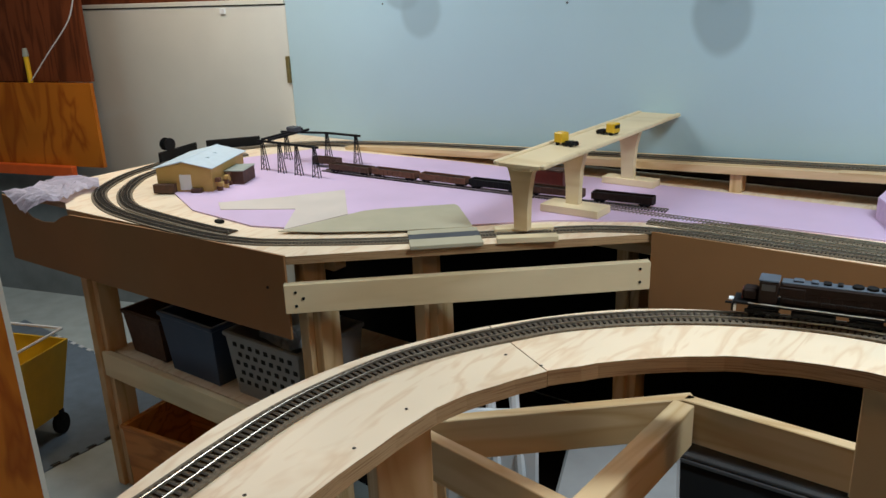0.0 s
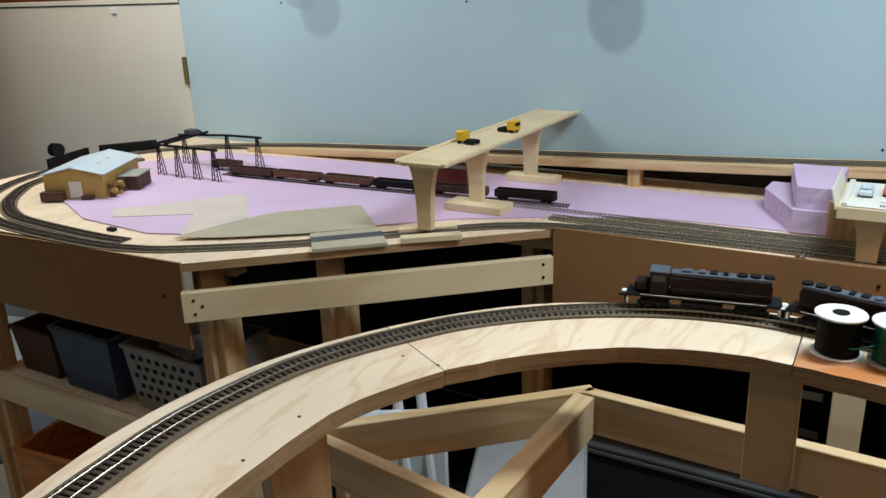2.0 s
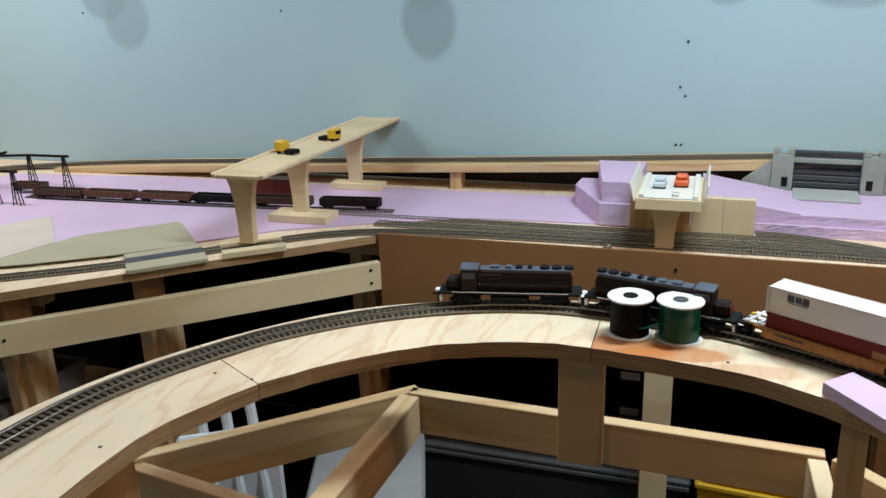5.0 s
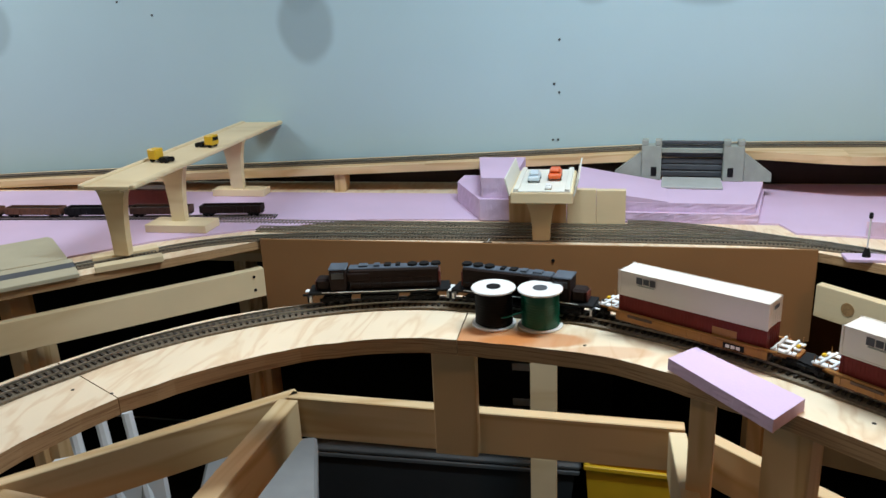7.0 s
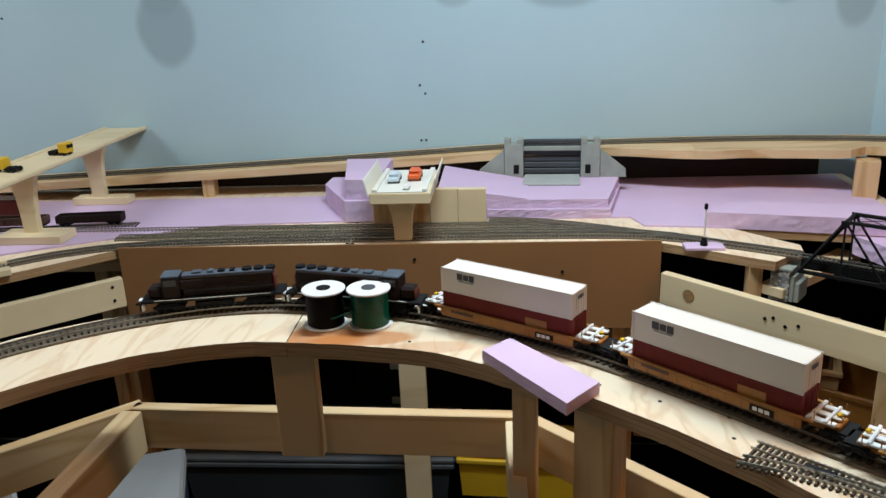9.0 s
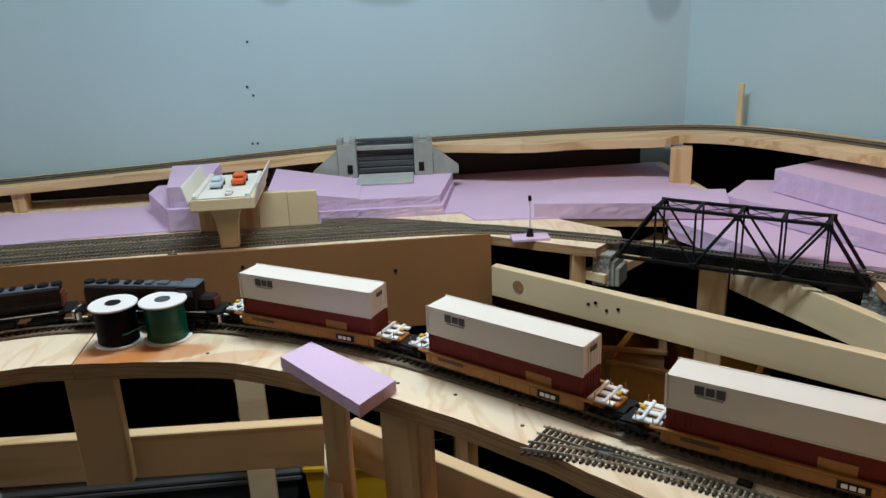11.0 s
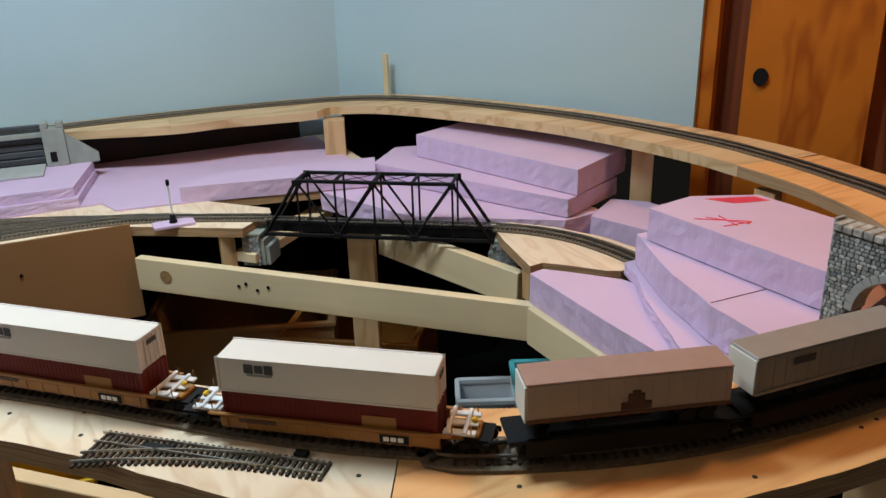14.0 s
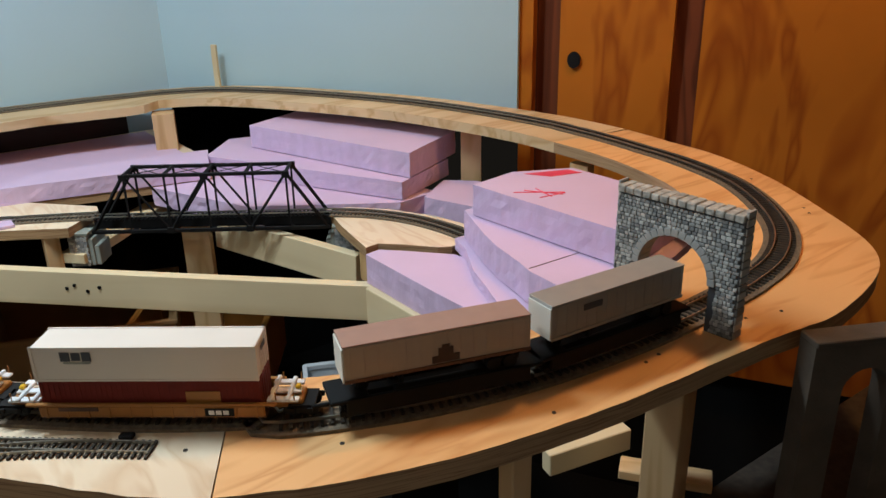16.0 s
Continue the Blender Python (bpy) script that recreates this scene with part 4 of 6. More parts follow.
def foam_block(name, pts, z0, z1, label, rough=0.0014, seed=0):
    """A sheet of foam with clean faces and torn, uneven cut sides."""
    rnd = random.Random(seed)
    line = []
    for i in range(len(pts)):
        a, b = Vector(pts[i]), Vector(pts[(i + 1) % len(pts)])
        n = max(2, int((b - a).length / 0.012))
        line += [a + (b - a) * (k / n) for k in range(n)]
    bm = bmesh.new()
    levels = 5
    rows = []
    for k in range(levels):
        z = z0 + (z1 - z0) * k / (levels - 1)
        amp = rough if 0 < k < levels - 1 else rough * 0.35
        rows.append([bm.verts.new((p.x + rnd.uniform(-amp, amp), p.y + rnd.uniform(-amp, amp), z)) for p in line])
    for p, q in zip(rows, rows[1:]):
        for j in range(len(line)):
            bm.faces.new((p[j], p[(j + 1) % len(line)], q[(j + 1) % len(line)], q[j]))
    bm.faces.new(rows[0][::-1])
    bm.faces.new(rows[-1])
    ob = part(name, bm, [FOAM, FOAM_CUT])
    edge_materials(ob)
    return tagged(ob, label, "foam board")


foam_block("foam_offcut", [(0.417, 0.846), (0.497, 0.735), (0.531, 0.776), (0.446, 0.876)], rise(0.47) + 0.0002, rise(0.47) + 0.0130, "small pink foam offcut lying across the bench edge", 0.0004, 1)


def turnout():
    t = thing("loose_turnout", "loose track turnout lying unfixed on the bench", "model track", pose(0.722, 0.622, rise(0.72), 0, 0, -40.5) @ Matrix.Diagonal((0.80, 0.72, 0.9, 1)))
    L = 0.232
    def spread(x):
        u = max(0.0, (0.075 - x) / 0.19)
        return 0.036 * u * u
    for k in range(38):
        x = -L / 2 + k * L / 37
        w = 0.030 + spread(x)
        ob = part("tie", box(0.0026, w, 0.0022, (x, -spread(x) / 2, 0)), DARKBROWN, t)
    def rail(f, x0, x1):
        pts = [Vector((x0 + (x1 - x0) * i / 30, f(x0 + (x1 - x0) * i / 30), 0.0022)) for i in range(31)]
        part("rail", strip(pts, -0.0007, 0.0007, 0, 0.0026), RAIL, t)
    rail(lambda x: GAUGE / 2, -L / 2 - 0.004, L / 2)
    rail(lambda x: -GAUGE / 2 - spread(x), -L / 2 - 0.004, L / 2)
    rail(lambda x: -GAUGE / 2, -L / 2 - 0.004, 0.07)
    rail(lambda x: GAUGE / 2 - spread(x), -L / 2 - 0.004, 0.07)
    part("frog", box(0.030, 0.010, 0.0030, (-0.052, -0.003, 0.0016), 0.0006), BLACK, t)
    part("switch_machine", box(0.014, 0.009, 0.004, (0.085, 0.021, 0.0), 0.001), BLACK, t)


turnout()


def bench_marks():
    """Nail heads, knots and a joint in the plywood."""
    rnd = random.Random(4)
    for i in range(26):
        k = rnd.randrange(10, len(near_edge) - 12)
        p = near_edge[k]
        n = frames_along(near_edge)[k]
        q = p + n * rnd.uniform(0.012, 0.06)
        tagged(part("screw_head", tube(0.0019, 0.0019, 0.0005, (q.x, q.y, rise(q.x) - 0.0001), 10), DARKBROWN), "dark screw head sunk in the plywood", "screw", group="bench screws")


bench_marks()


# ---- stone tunnel portal ----
ISLAND = bpy.data.materials.new("grey_stone_pieces")
ISLAND.use_nodes = True
tree = ISLAND.node_tree
geo = tree.nodes.new("ShaderNodeNewGeometry")
ramp = tree.nodes.new("ShaderNodeValToRGB")
ramp.color_ramp.elements[0].color = (0.15, 0.16, 0.165, 1)
ramp.color_ramp.elements[1].color = (0.52, 0.52, 0.50, 1)
tree.links.new(geo.outputs["Random Per Island"], ramp.inputs[0])
tree.links.new(ramp.outputs[0], tree.nodes["Principled BSDF"].inputs["Base Color"])
tree.nodes["Principled BSDF"].inputs["Roughness"].default_value = 0.85


def stone_portal():
    t = thing("tunnel_portal", "grey cast stone tunnel portal standing over the track", "tunnel portal", pose(1.2645, 0.4645, rise(1.3), 0, 0, 95))
    W, H, D, R, S = 0.132, 0.119, 0.014, 0.038, 0.046
    pts = [(-W / 2, 0), (-R, 0), (-R, S)] + [(-R * math.cos(a), S + R * math.sin(a)) for a in [math.pi * k / 16 for k in range(1, 16)]] + [(R, S), (R, 0), (W / 2, 0), (W / 2, H), (-W / 2, H)]
    bm = bmesh.new()
    f = [bm.verts.new((x, -D / 2, z)) for x, z in pts]
    b = [bm.verts.new((x, D / 2, z)) for x, z in pts]
    bm.faces.new(f)
    bm.faces.new(b[::-1])
    for i in range(len(pts)):
        j = (i + 1) % len(pts)
        bm.faces.new((f[i], f[j], b[j], b[i]))
    part("wall", bm, DARKGREY, t)
    rnd = random.Random(7)
    bm = bmesh.new()
    z, row = 0.001, 0
    while z < H - 0.008:
        h = rnd.uniform(0.0032, 0.0046)
        x = -W / 2 + (0.002 if row % 2 else 0)
        while x < W / 2 - 0.002:
            w = min(rnd.uniform(0.0034, 0.0066), W / 2 - x)
            cx, cz = x + w / 2, z + h / 2
            inside = (abs(cx) < R + 0.006 and cz < S) or math.hypot(cx, cz - S) < R + 0.006
            if not inside:
                for s in (-1, 1):
                    box(w - 0.0007, 0.002 + rnd.uniform(0, 0.0014), h - 0.0007, (cx, s * (D / 2 + 0.0004), z), 0.0004, bm)
            x += w
        z += h
        row += 1
    for k in range(16):
        zz = 0.001 + k * 0.0077
        for s in (-1, 1):
            box(0.0024, D - 0.001, 0.0066, (s * (W / 2 + 0.0004), 0, zz), 0.0004, bm)
    tagged(part("stone_facing", bm, ISLAND, t), kind="stuff")
    for k in range(17):
        a = math.pi * (k + 0.5) / 17
        part("arch_stone", box(0.0072, D + 0.006, 0.0076, (0, 0, -0.0038), 0.0005), ISLAND, t, m=Matrix.Translation(((R + 0.003) * math.cos(a), 0, S + (R + 0.003) * math.sin(a))) @ Matrix.Rotation(-a + math.pi / 2, 4, "Y"))
    for k in range(14):
        w = W / 14
        part("coping_stone", box(w - 0.0006, D + 0.007, 0.0062 + 0.001 * rnd.random(), (-W / 2 + (k + 0.5) * w, 0, H - 0.006), 0.0009), STONE, t)


stone_portal()


# ---- truss bridge ----
def truss_bridge():
    a, b = Vector((0.968, 1.500, 0.867)), Vector((1.316, 1.250, 0.867))
    L = (b - a).length
    t = thing("truss_bridge", "black plastic through truss railway bridge", "bridge", Matrix.Translation(a) @ Matrix.Rotation(math.atan2((b - a).y, (b - a).x), 4, "Z"))
    W, H, N = 0.058, 0.110, 6
    p = L / N
    for s, y in ((0, 0.0), (1, W)):
        part("bottom_chord", box(L, 0.005, 0.007, (L / 2, y, 0), 0.0006), BLACK, t)
        part("top_chord", box(L - 2 * p, 0.006, 0.006, (L / 2, y, H - 0.006), 0.0006), BLACK, t)
        for e in (0, 1):
            x0, x1 = (0.003, p) if e == 0 else (L - 0.003, L - p)
            part("end_post", rod((x0, y, 0.003), (x1, y, H - 0.003), 0.0034, 4), BLACK, t)
        for k in range(1, N):
            part("vertical", box(0.0034, 0.003, H, (k * p, y, 0)), BLACK, t)
        for k in range(1, N - 1):
            lo, hi = (k, k + 1) if k % 2 == 0 else (k + 1, k)
            part("diagonal", rod((lo * p, y, 0.004), (hi * p, y, H - 0.004), 0.0023, 4), BLACK, t)
        for k in range(1, N):
            part("gusset", box(0.014, 0.0016, 0.012, (k * p, y - 0.0035 if s == 0 else y + 0.0035, H - 0.012 if k % 2 else -0.001), 0.0006), BLACK, t)
    for k in range(1, N):
        part("top_strut", box(0.005, W, 0.005, (k * p, W / 2, H - 0.005), 0.0005), BLACK, t)
        part("floor_beam", box(0.005, W, 0.007, (k * p, W / 2, -0.003), 0.0005), BLACK, t)
    for k in range(1, N - 1):
        for f in (0, 1):
            part("top_lateral", rod((k * p, f * W, H - 0.003), ((k + 1) * p, (1 - f) * W, H - 0.003), 0.0008, 4), BLACK, t)
    for y in (W / 2 - 0.011, W / 2 + 0.011):
        part("stringer", box(L, 0.006, 0.016, (L / 2, y, 0.004)), BLACK, t)
    for y in (W / 2 - GAUGE / 2, W / 2 + GAUGE / 2):
        part("bridge_rail", box(L + 0.01, 0.0012, 0.0026, (L / 2, y, 0.0236)), RAIL, t)
    bm = bmesh.new()
    for k in range(int(L / 0.0078)):
        box(0.0034, 0.032, 0.0026, (0.003 + k * 0.0078, W / 2, 0.0205), bm=bm)
    tagged(part("tie_strip", bm, BLACK, t), kind="stuff")


truss_bridge()


def abutment(x, y, rz, z0, high, label):
    t = thing("bridge_abutment", label, "abutment", pose(x, y, z0, 0, 0, rz), group="bridge abutments")
    part("block", box(0.034, 0.060, high, (-0.009, 0, 0), 0.001), GREY, t)
    part("bearing_shelf", box(0.044, 0.066, 0.005, (-0.009, 0, high), 0.0008), GREY, t)
    for k, tall in enumerate((0.86, 0.62)):
        part("step", box(0.009, 0.056 - 0.006 * k, high * tall, (0.0125 + 0.009 * k, 0, 0), 0.0012), GREY, t, "smooth grey stepped face")
    for s in (-1, 1):
        bm = bmesh.new()
        for k in range(int(high / 0.006)):
            for j in range(5):
                box(0.0064, 0.0018, 0.0053, (-0.0225 + j * 0.0068 + (0.0016 if k % 2 else 0), s * 0.0305, k * 0.006), 0.0004, bm)
        tagged(part("stone_facing", bm, ISLAND, t), kind="stuff")


abutment(0.968, 1.535, -35.7, 0.806, 0.060, "grey stone bridge abutment with stepped wings")
abutment(1.348, 1.268, 144.3, 0.806, 0.060, "grey stone bridge abutment under the truss end")

# ---- right-hand lower deck and foam ----
right_line = spline([(1.334, 1.272, DECK), (1.385, 1.220, DECK), (1.425, 1.150, DECK), (1.445, 1.075, DECK), (1.452, 1.005, DECK)], 0.0078)
rd = thing("right_deck", "short plywood deck curving from the bridge into the foam", "layout deck")
ob = part("plywood_top", prism([(1.338, 1.300), (1.314, 1.205), (1.293, 1.088), (1.318, 1.092), (1.352, 1.057), (1.385, 1.015), (1.405, 1.003), (1.492, 1.003), (1.490, 1.06), (1.472, 1.140), (1.428, 1.225), (1.375, 1.285)], DECK - 0.0185, DECK - 0.0005), [PLY, PLY_EDGE], rd)
edge_materials(ob)
part("riser", box(0.030, 0.022, 0.055, (1.318, 1.118, 0.8122), 0.001), PINE_Z, rd)
track("model track curving from the truss bridge under the foam", right_line, 0)

foam_block("foam_slab", [(1.368, 1.69), (1.503, 1.264), (1.681, 1.352), (1.535, 1.76)], 0.922, 0.971, "thick pink foam slab on top of the stack", 0.0008, 2)
foam_block("foam_slab", [(1.262, 1.69), (1.478, 1.255), (1.645, 1.33), (1.52, 1.76), (1.36, 1.80)], 0.885, 0.920, "pink foam slab under the thick one", 0.0008, 3)
foam_block("foam_slab", [(1.13, 1.66), (1.23, 1.42), (1.39, 1.305), (1.47, 1.25), (1.56, 1.26), (1.52, 1.72), (1.25, 1.82)], 0.845, 0.883, "broad pink foam slab at the bottom of the stack", 0.0016, 4)
foam_block("foam_slab", [(1.515, 1.235), (1.565, 1.09), (1.68, 1.06), (1.66, 1.25), (1.61, 1.30)], 0.830, 0.888, "purple-pink foam piece in the shade", 0.0008, 5)
foam_block("foam_slab", [(1.411, 0.955), (1.433, 0.66), (1.60, 0.70), (1.592, 0.922), (1.501, 0.967)], 0.952, 1.001, "thick pink foam slab with red marker lines", 0.0010, 6)
foam_block("foam_slab", [(1.417, 0.985), (1.399, 0.942), (1.375, 0.885), (1.358, 0.837), (1.344, 0.777), (1.334, 0.742), (1.327, 0.65), (1.345, 0.60), (1.60, 0.68), (1.60, 0.93), (1.50, 0.985)], 0.902, 0.950, "middle pink foam slab with a sawn slot", 0.0010, 7)
foam_block("foam_slab", [(1.409, 1.0), (1.402, 0.98), (1.395, 0.955), (1.35, 0.878), (1.327, 0.82), (1.297, 0.752), (1.285, 0.68), (1.32, 0.60), (1.60, 0.66), (1.60, 0.95), (1.48, 1.0)], 0.8805, 0.900, "curved lower pink foam slab", 0.0010, 8)
foam_block("foam_slab", [(1.284, 1.075), (1.312, 1.080), (1.345, 1.045), (1.395, 0.985), (1.42, 0.90), (1.60, 0.90), (1.60, 0.66), (1.294, 0.66), (1.286, 0.88)], 0.830, 0.880, "flat pink foam wedge on the side board", 0.0008, 9)
foam_block("foam_slab", [(0.855, 1.722), (1.245, 1.632), (1.285, 1.74), (0.95, 1.80)], DECK, DECK + 0.034, "long pink foam strip behind the curving track", 0.0006, 10)
tagged(part("foam_slot", prism([(1.338, 0.748), (1.427, 0.745), (1.427, 0.7435), (1.338, 0.7465)], 0.9502, 0.9506), BROWN), "dark sawn slot in the middle foam slab", "saw cut")
red = thing("marker_lines", "red marker lines drawn on the foam", "marker line")
part("patch", prism([(1.508, 0.946), (1.578, 0.918), (1.582, 0.892), (1.530, 0.908)], 1.0012, 1.0017), RED_INK, red)
for p, q in (((1.432, 0.885), (1.490, 0.838)), ((1.450, 0.882), (1.482, 0.832)), ((1.470, 0.878), (1.462, 0.835)), ((1.445, 0.842), (1.490, 0.836))):
    part("stroke", rod((*p, 1.0012), (*q, 1.0012), 0.0011, 5), RED_INK, red)

# ---- middle of the lower deck ----
foam_block("foam_block", [(-0.005, 1.96), (0.075, 1.795), (0.145, 1.795), (0.15, 2.03), (0.0, 2.03)], 0.890, 0.938, "pink foam block beside the road deck", 0.0008, 11)
foam_block("foam_block", [(0.045, 2.0), (0.078, 1.808), (0.150, 1.806), (0.155, 2.03), (0.04, 2.03)], 0.9385, 0.984, "smaller pink foam block stacked on another", 0.0008, 12)
foam_block("foam_block", [(0.30, 1.812), (0.667, 1.80), (0.715, 2.02), (0.30, 2.04)], 0.890, 0.908, "pink foam base under the tunnel mouth", 0.0010, 13)
foam_block("foam_block", [(0.30, 1.822), (0.662, 1.812), (0.712, 2.02), (0.30, 2.04)], 0.9085, 0.928, "upper pink foam sheet under the tunnel mouth", 0.0007, 14)


def foam_ramp():
    bm = bmesh.new()
    top = [(0.285, 1.826, 0.958), (0.484, 1.818, 0.930), (0.490, 2.005, 0.930), (0.285, 2.03, 0.962)]
    a = [bm.verts.new(v) for v in top]
    b = [bm.verts.new((x, y, 0.9285)) for x, y, z in top]
    bm.faces.new(a)
    bm.faces.new(b[::-1])
    for i in range(4):
        bm.faces.new((a[i], b[i], b[(i + 1) % 4], a[(i + 1) % 4]))
    tagged(part("foam_wedge", bm, FOAM), "sloping pink foam sheet leading to the tunnel mouth", "foam board")


foam_ramp()
pb = thing("plywood_block", "pale plywood block screwed upright beside the road pier", "wood block")
part("board", box(0.125, 0.016, 0.080, (0.205, 1.787, DECK), 0.001), PINE_Z, pb)
part("board", box(0.062, 0.016, 0.080, (0.300, 1.787, DECK), 0.001), PALE, pb)
part("board", box(0.062, 0.016, 0.079, (0.3626, 1.787, DECK), 0.001), PALE, pb)


def grey_tunnel():
    t = thing("tunnel_mouth", "grey cast tunnel mouth with stepped towers and wing walls", "tunnel portal", pose(0.550, 2.035, 0.928, 0, 0, -4) @ Matrix.Diagonal((1, 1, 1.36, 1)))
    for s in (-1, 1):
        part("tower", box(0.046, 0.030, 0.062, (s * 0.093, 0, 0), 0.0015), GREY, t)
        for k in (-1, 1):
            part("merlon", box(0.015, 0.030, 0.009, (s * 0.093 + k * 0.0155, 0, 0.0621), 0.0008), GREY, t)
        part("niche", box(0.013, 0.003, 0.016, (s * 0.087, -0.0155, 0.008), 0.0005), BLACK, t, "dark square niche")
        bm = bmesh.new()
        out = [(s * 0.117, 0.0), (s * 0.178, 0.0), (s * 0.178, 0.014), (s * 0.117, 0.050)]
        f = [bm.verts.new((x, -0.010, z)) for x, z in out]
        b = [bm.verts.new((x, 0.004, z)) for x, z in out]
        bm.faces.new(f)
        bm.faces.new(b[::-1])
        for i in range(4):
            bm.faces.new((f[i], f[(i + 1) % 4], b[(i + 1) % 4], b[i]))
        part("wing_wall", bm, GREY, t)
    part("parapet", box(0.142, 0.010, 0.008, (0, 0.004, 0.047), 0.001), GREY, t)
    for k in range(5):
        part("lining_ring", box(0.140, 0.006, 0.010, (0, 0.014 + k * 0.001, 0.003 + k * 0.0115), 0.0012), DARKGREY, t, "dark ribbed lining")
    part("top_course", box(0.140, 0.008, 0.006, (0, 0.016, 0.0605), 0.001), DARKGREY, t)
    part("apron", box(0.135, 0.098, 0.004, (0, -0.050, 0.0003), 0.001), APRON, t, "pale grey road apron")


grey_tunnel()


def road_deck():
    t = thing("road_overpass", "pale painted road deck with flared side walls on a pier", "model bridge")
    y0, y1, xm, z = 1.606, 1.802, 0.2280, 1.004
    part("deck", box(0.122, y1 - y0, 0.024, (xm, (y0 + y1) / 2, z - 0.024), 0.002), PALE, t)
    part("road_surface", box(0.112, y1 - y0 - 0.002, 0.0015, (xm, (y0 + y1) / 2, z + 0.0001)), WHITE, t)
    for s in (-1, 1):
        part("side_wall", box(0.003, y1 - y0, 0.036, (0, 0, 0), 0.0008), WHITE, t, m=Matrix.Translation((xm + s * 0.0628, (y0 + y1) / 2, z - 0.008)) @ Matrix.Rotation(s * 0.25, 4, "Y"))
        part("kerb", box(0.010, y1 - y0 - 0.004, 0.005, (xm + s * 0.050, (y0 + y1) / 2, z + 0.0017), 0.001), WHITE, t)
    bm = bmesh.new()
    prof = [(0.0175, 0.0), (0.0185, 0.030), (0.022, 0.060), (0.032, 0.088)]
    rows = [[bm.verts.new((x * sx, y, zz)) for sx, y in ((-1, -0.012), (1, -0.012), (1, 0.012), (-1, 0.012))] for x, zz in prof]
    for p, q in zip(rows, rows[1:]):
        for k in range(4):
            bm.faces.new((p[k], p[(k + 1) % 4], q[(k + 1) % 4], q[k]))
    bm.faces.new(rows[0][::-1])
    bm.faces.new(rows[-1])
    part("pier", bm, PALE, t, m=pose(xm - 0.005, 1.670, DECK))
    part("cap", box(0.085, 0.030, 0.0058, (xm, 1.670, z - 0.030), 0.001), PALE, t)


road_deck()


def toy_car(x, y, z, rz, length, mat, label):
    t = thing("toy_car", label, "toy car", pose(x, y, z, 0, 0, rz), group="cars on the road deck")
    part("body", box(length, length * 0.45, length * 0.17, (0, 0, length * 0.08), length * 0.04), mat, t)
    part("cabin", box(length * 0.5, length * 0.38, length * 0.15, (-length * 0.05, 0, length * 0.245), length * 0.05), mat, t)
    part("windscreen", box(length * 0.06, length * 0.32, length * 0.10, (length * 0.2, 0, length * 0.255), length * 0.02), BLACK, t)
    for a in (-0.3, 0.3):
        for s in (-1, 1):
            part("wheel", tube(length * 0.085, length * 0.085, length * 0.06, (a * length, s * length * 0.2 - length * 0.03, length * 0.085), 12, Matrix.Rotation(-math.pi / 2, 4, "X")), BLACK, t)


toy_car(0.207, 1.698, 1.0057, 90, 0.052, ROOFBLUE, "pale blue toy car on the road deck")
toy_car(0.248, 1.718, 1.0057, 90, 0.058, ORANGE, "orange toy car on the road deck")
toy_car(0.240, 1.630, 1.0057, 90, 0.026, SPOOL_W, "tiny white toy car on the road deck")


# ---- wooden ramp ----
def wood_ramp():
    t = thing("wooden_ramp", "unpainted basswood road ramp on tapered piers", "model bridge")
    y0, y1, xm, z = 1.434, WY - 0.006, -0.598, 1.054
    part("deck", box(0.098, y1 - y0, 0.008, (xm, (y0 + y1) / 2, z - 0.008), 0.001), PALE, t)
    for s in (-1, 1):
        part("kerb", box(0.013, y1 - y0, 0.010, (xm + s * 0.0558, (y0 + y1) / 2, z - 0.0065), 0.0025), PALE, t)
    part("joist", box(0.045, y1 - y0 - 0.02, 0.008, (xm, (y0 + y1) / 2, z - 0.0162), 0.001), PALE, t)
    def pier(y, zb, x=xm):
        bm = bmesh.new()
        h = z - 0.0165 - zb
        prof = [(0.0165, 0.0), (0.0175, h * 0.35), (0.021, h * 0.65), (0.027, h * 0.88), (0.033, h)]
        rows = [[bm.verts.new((w * sx, yy, zz)) for sx, yy in ((-1, -0.009), (1, -0.009), (1, 0.009), (-1, 0.009))] for w, zz in prof]
        for p, q in zip(rows, rows[1:]):
            for k in range(4):
                bm.faces.new((p[k], p[(k + 1) % 4], q[(k + 1) % 4], q[k]))
        bm.faces.new(rows[0][::-1])
        bm.faces.new(rows[-1])
        part("pier", bm, PALE, t, m=pose(x, y, zb))
    pier(1.483, 0.8985, -0.618)
    pier(1.697, 0.9085, -0.606)
    pier(1.996, 0.9085, -0.602)
    part("footing", box(0.150, 0.068, 0.018, (-0.599, 1.690, 0.8905), 0.001), PALE, t, "pale wood footing block")
    part("footing", box(0.145, 0.045, 0.018, (-0.598, 2.003, 0.8905), 0.001), PALE, t, "pale wood footing block")
    for k, d in ((0.034, 0.0), (-0.034, 0.0)):
        part("footing", box(0.130, 0.026, 0.0125, (0, k, 0), 0.001), PALE, t, m=pose(-0.607, 1.476, DECK, 0, 0, 38))
    return t


wood_ramp()


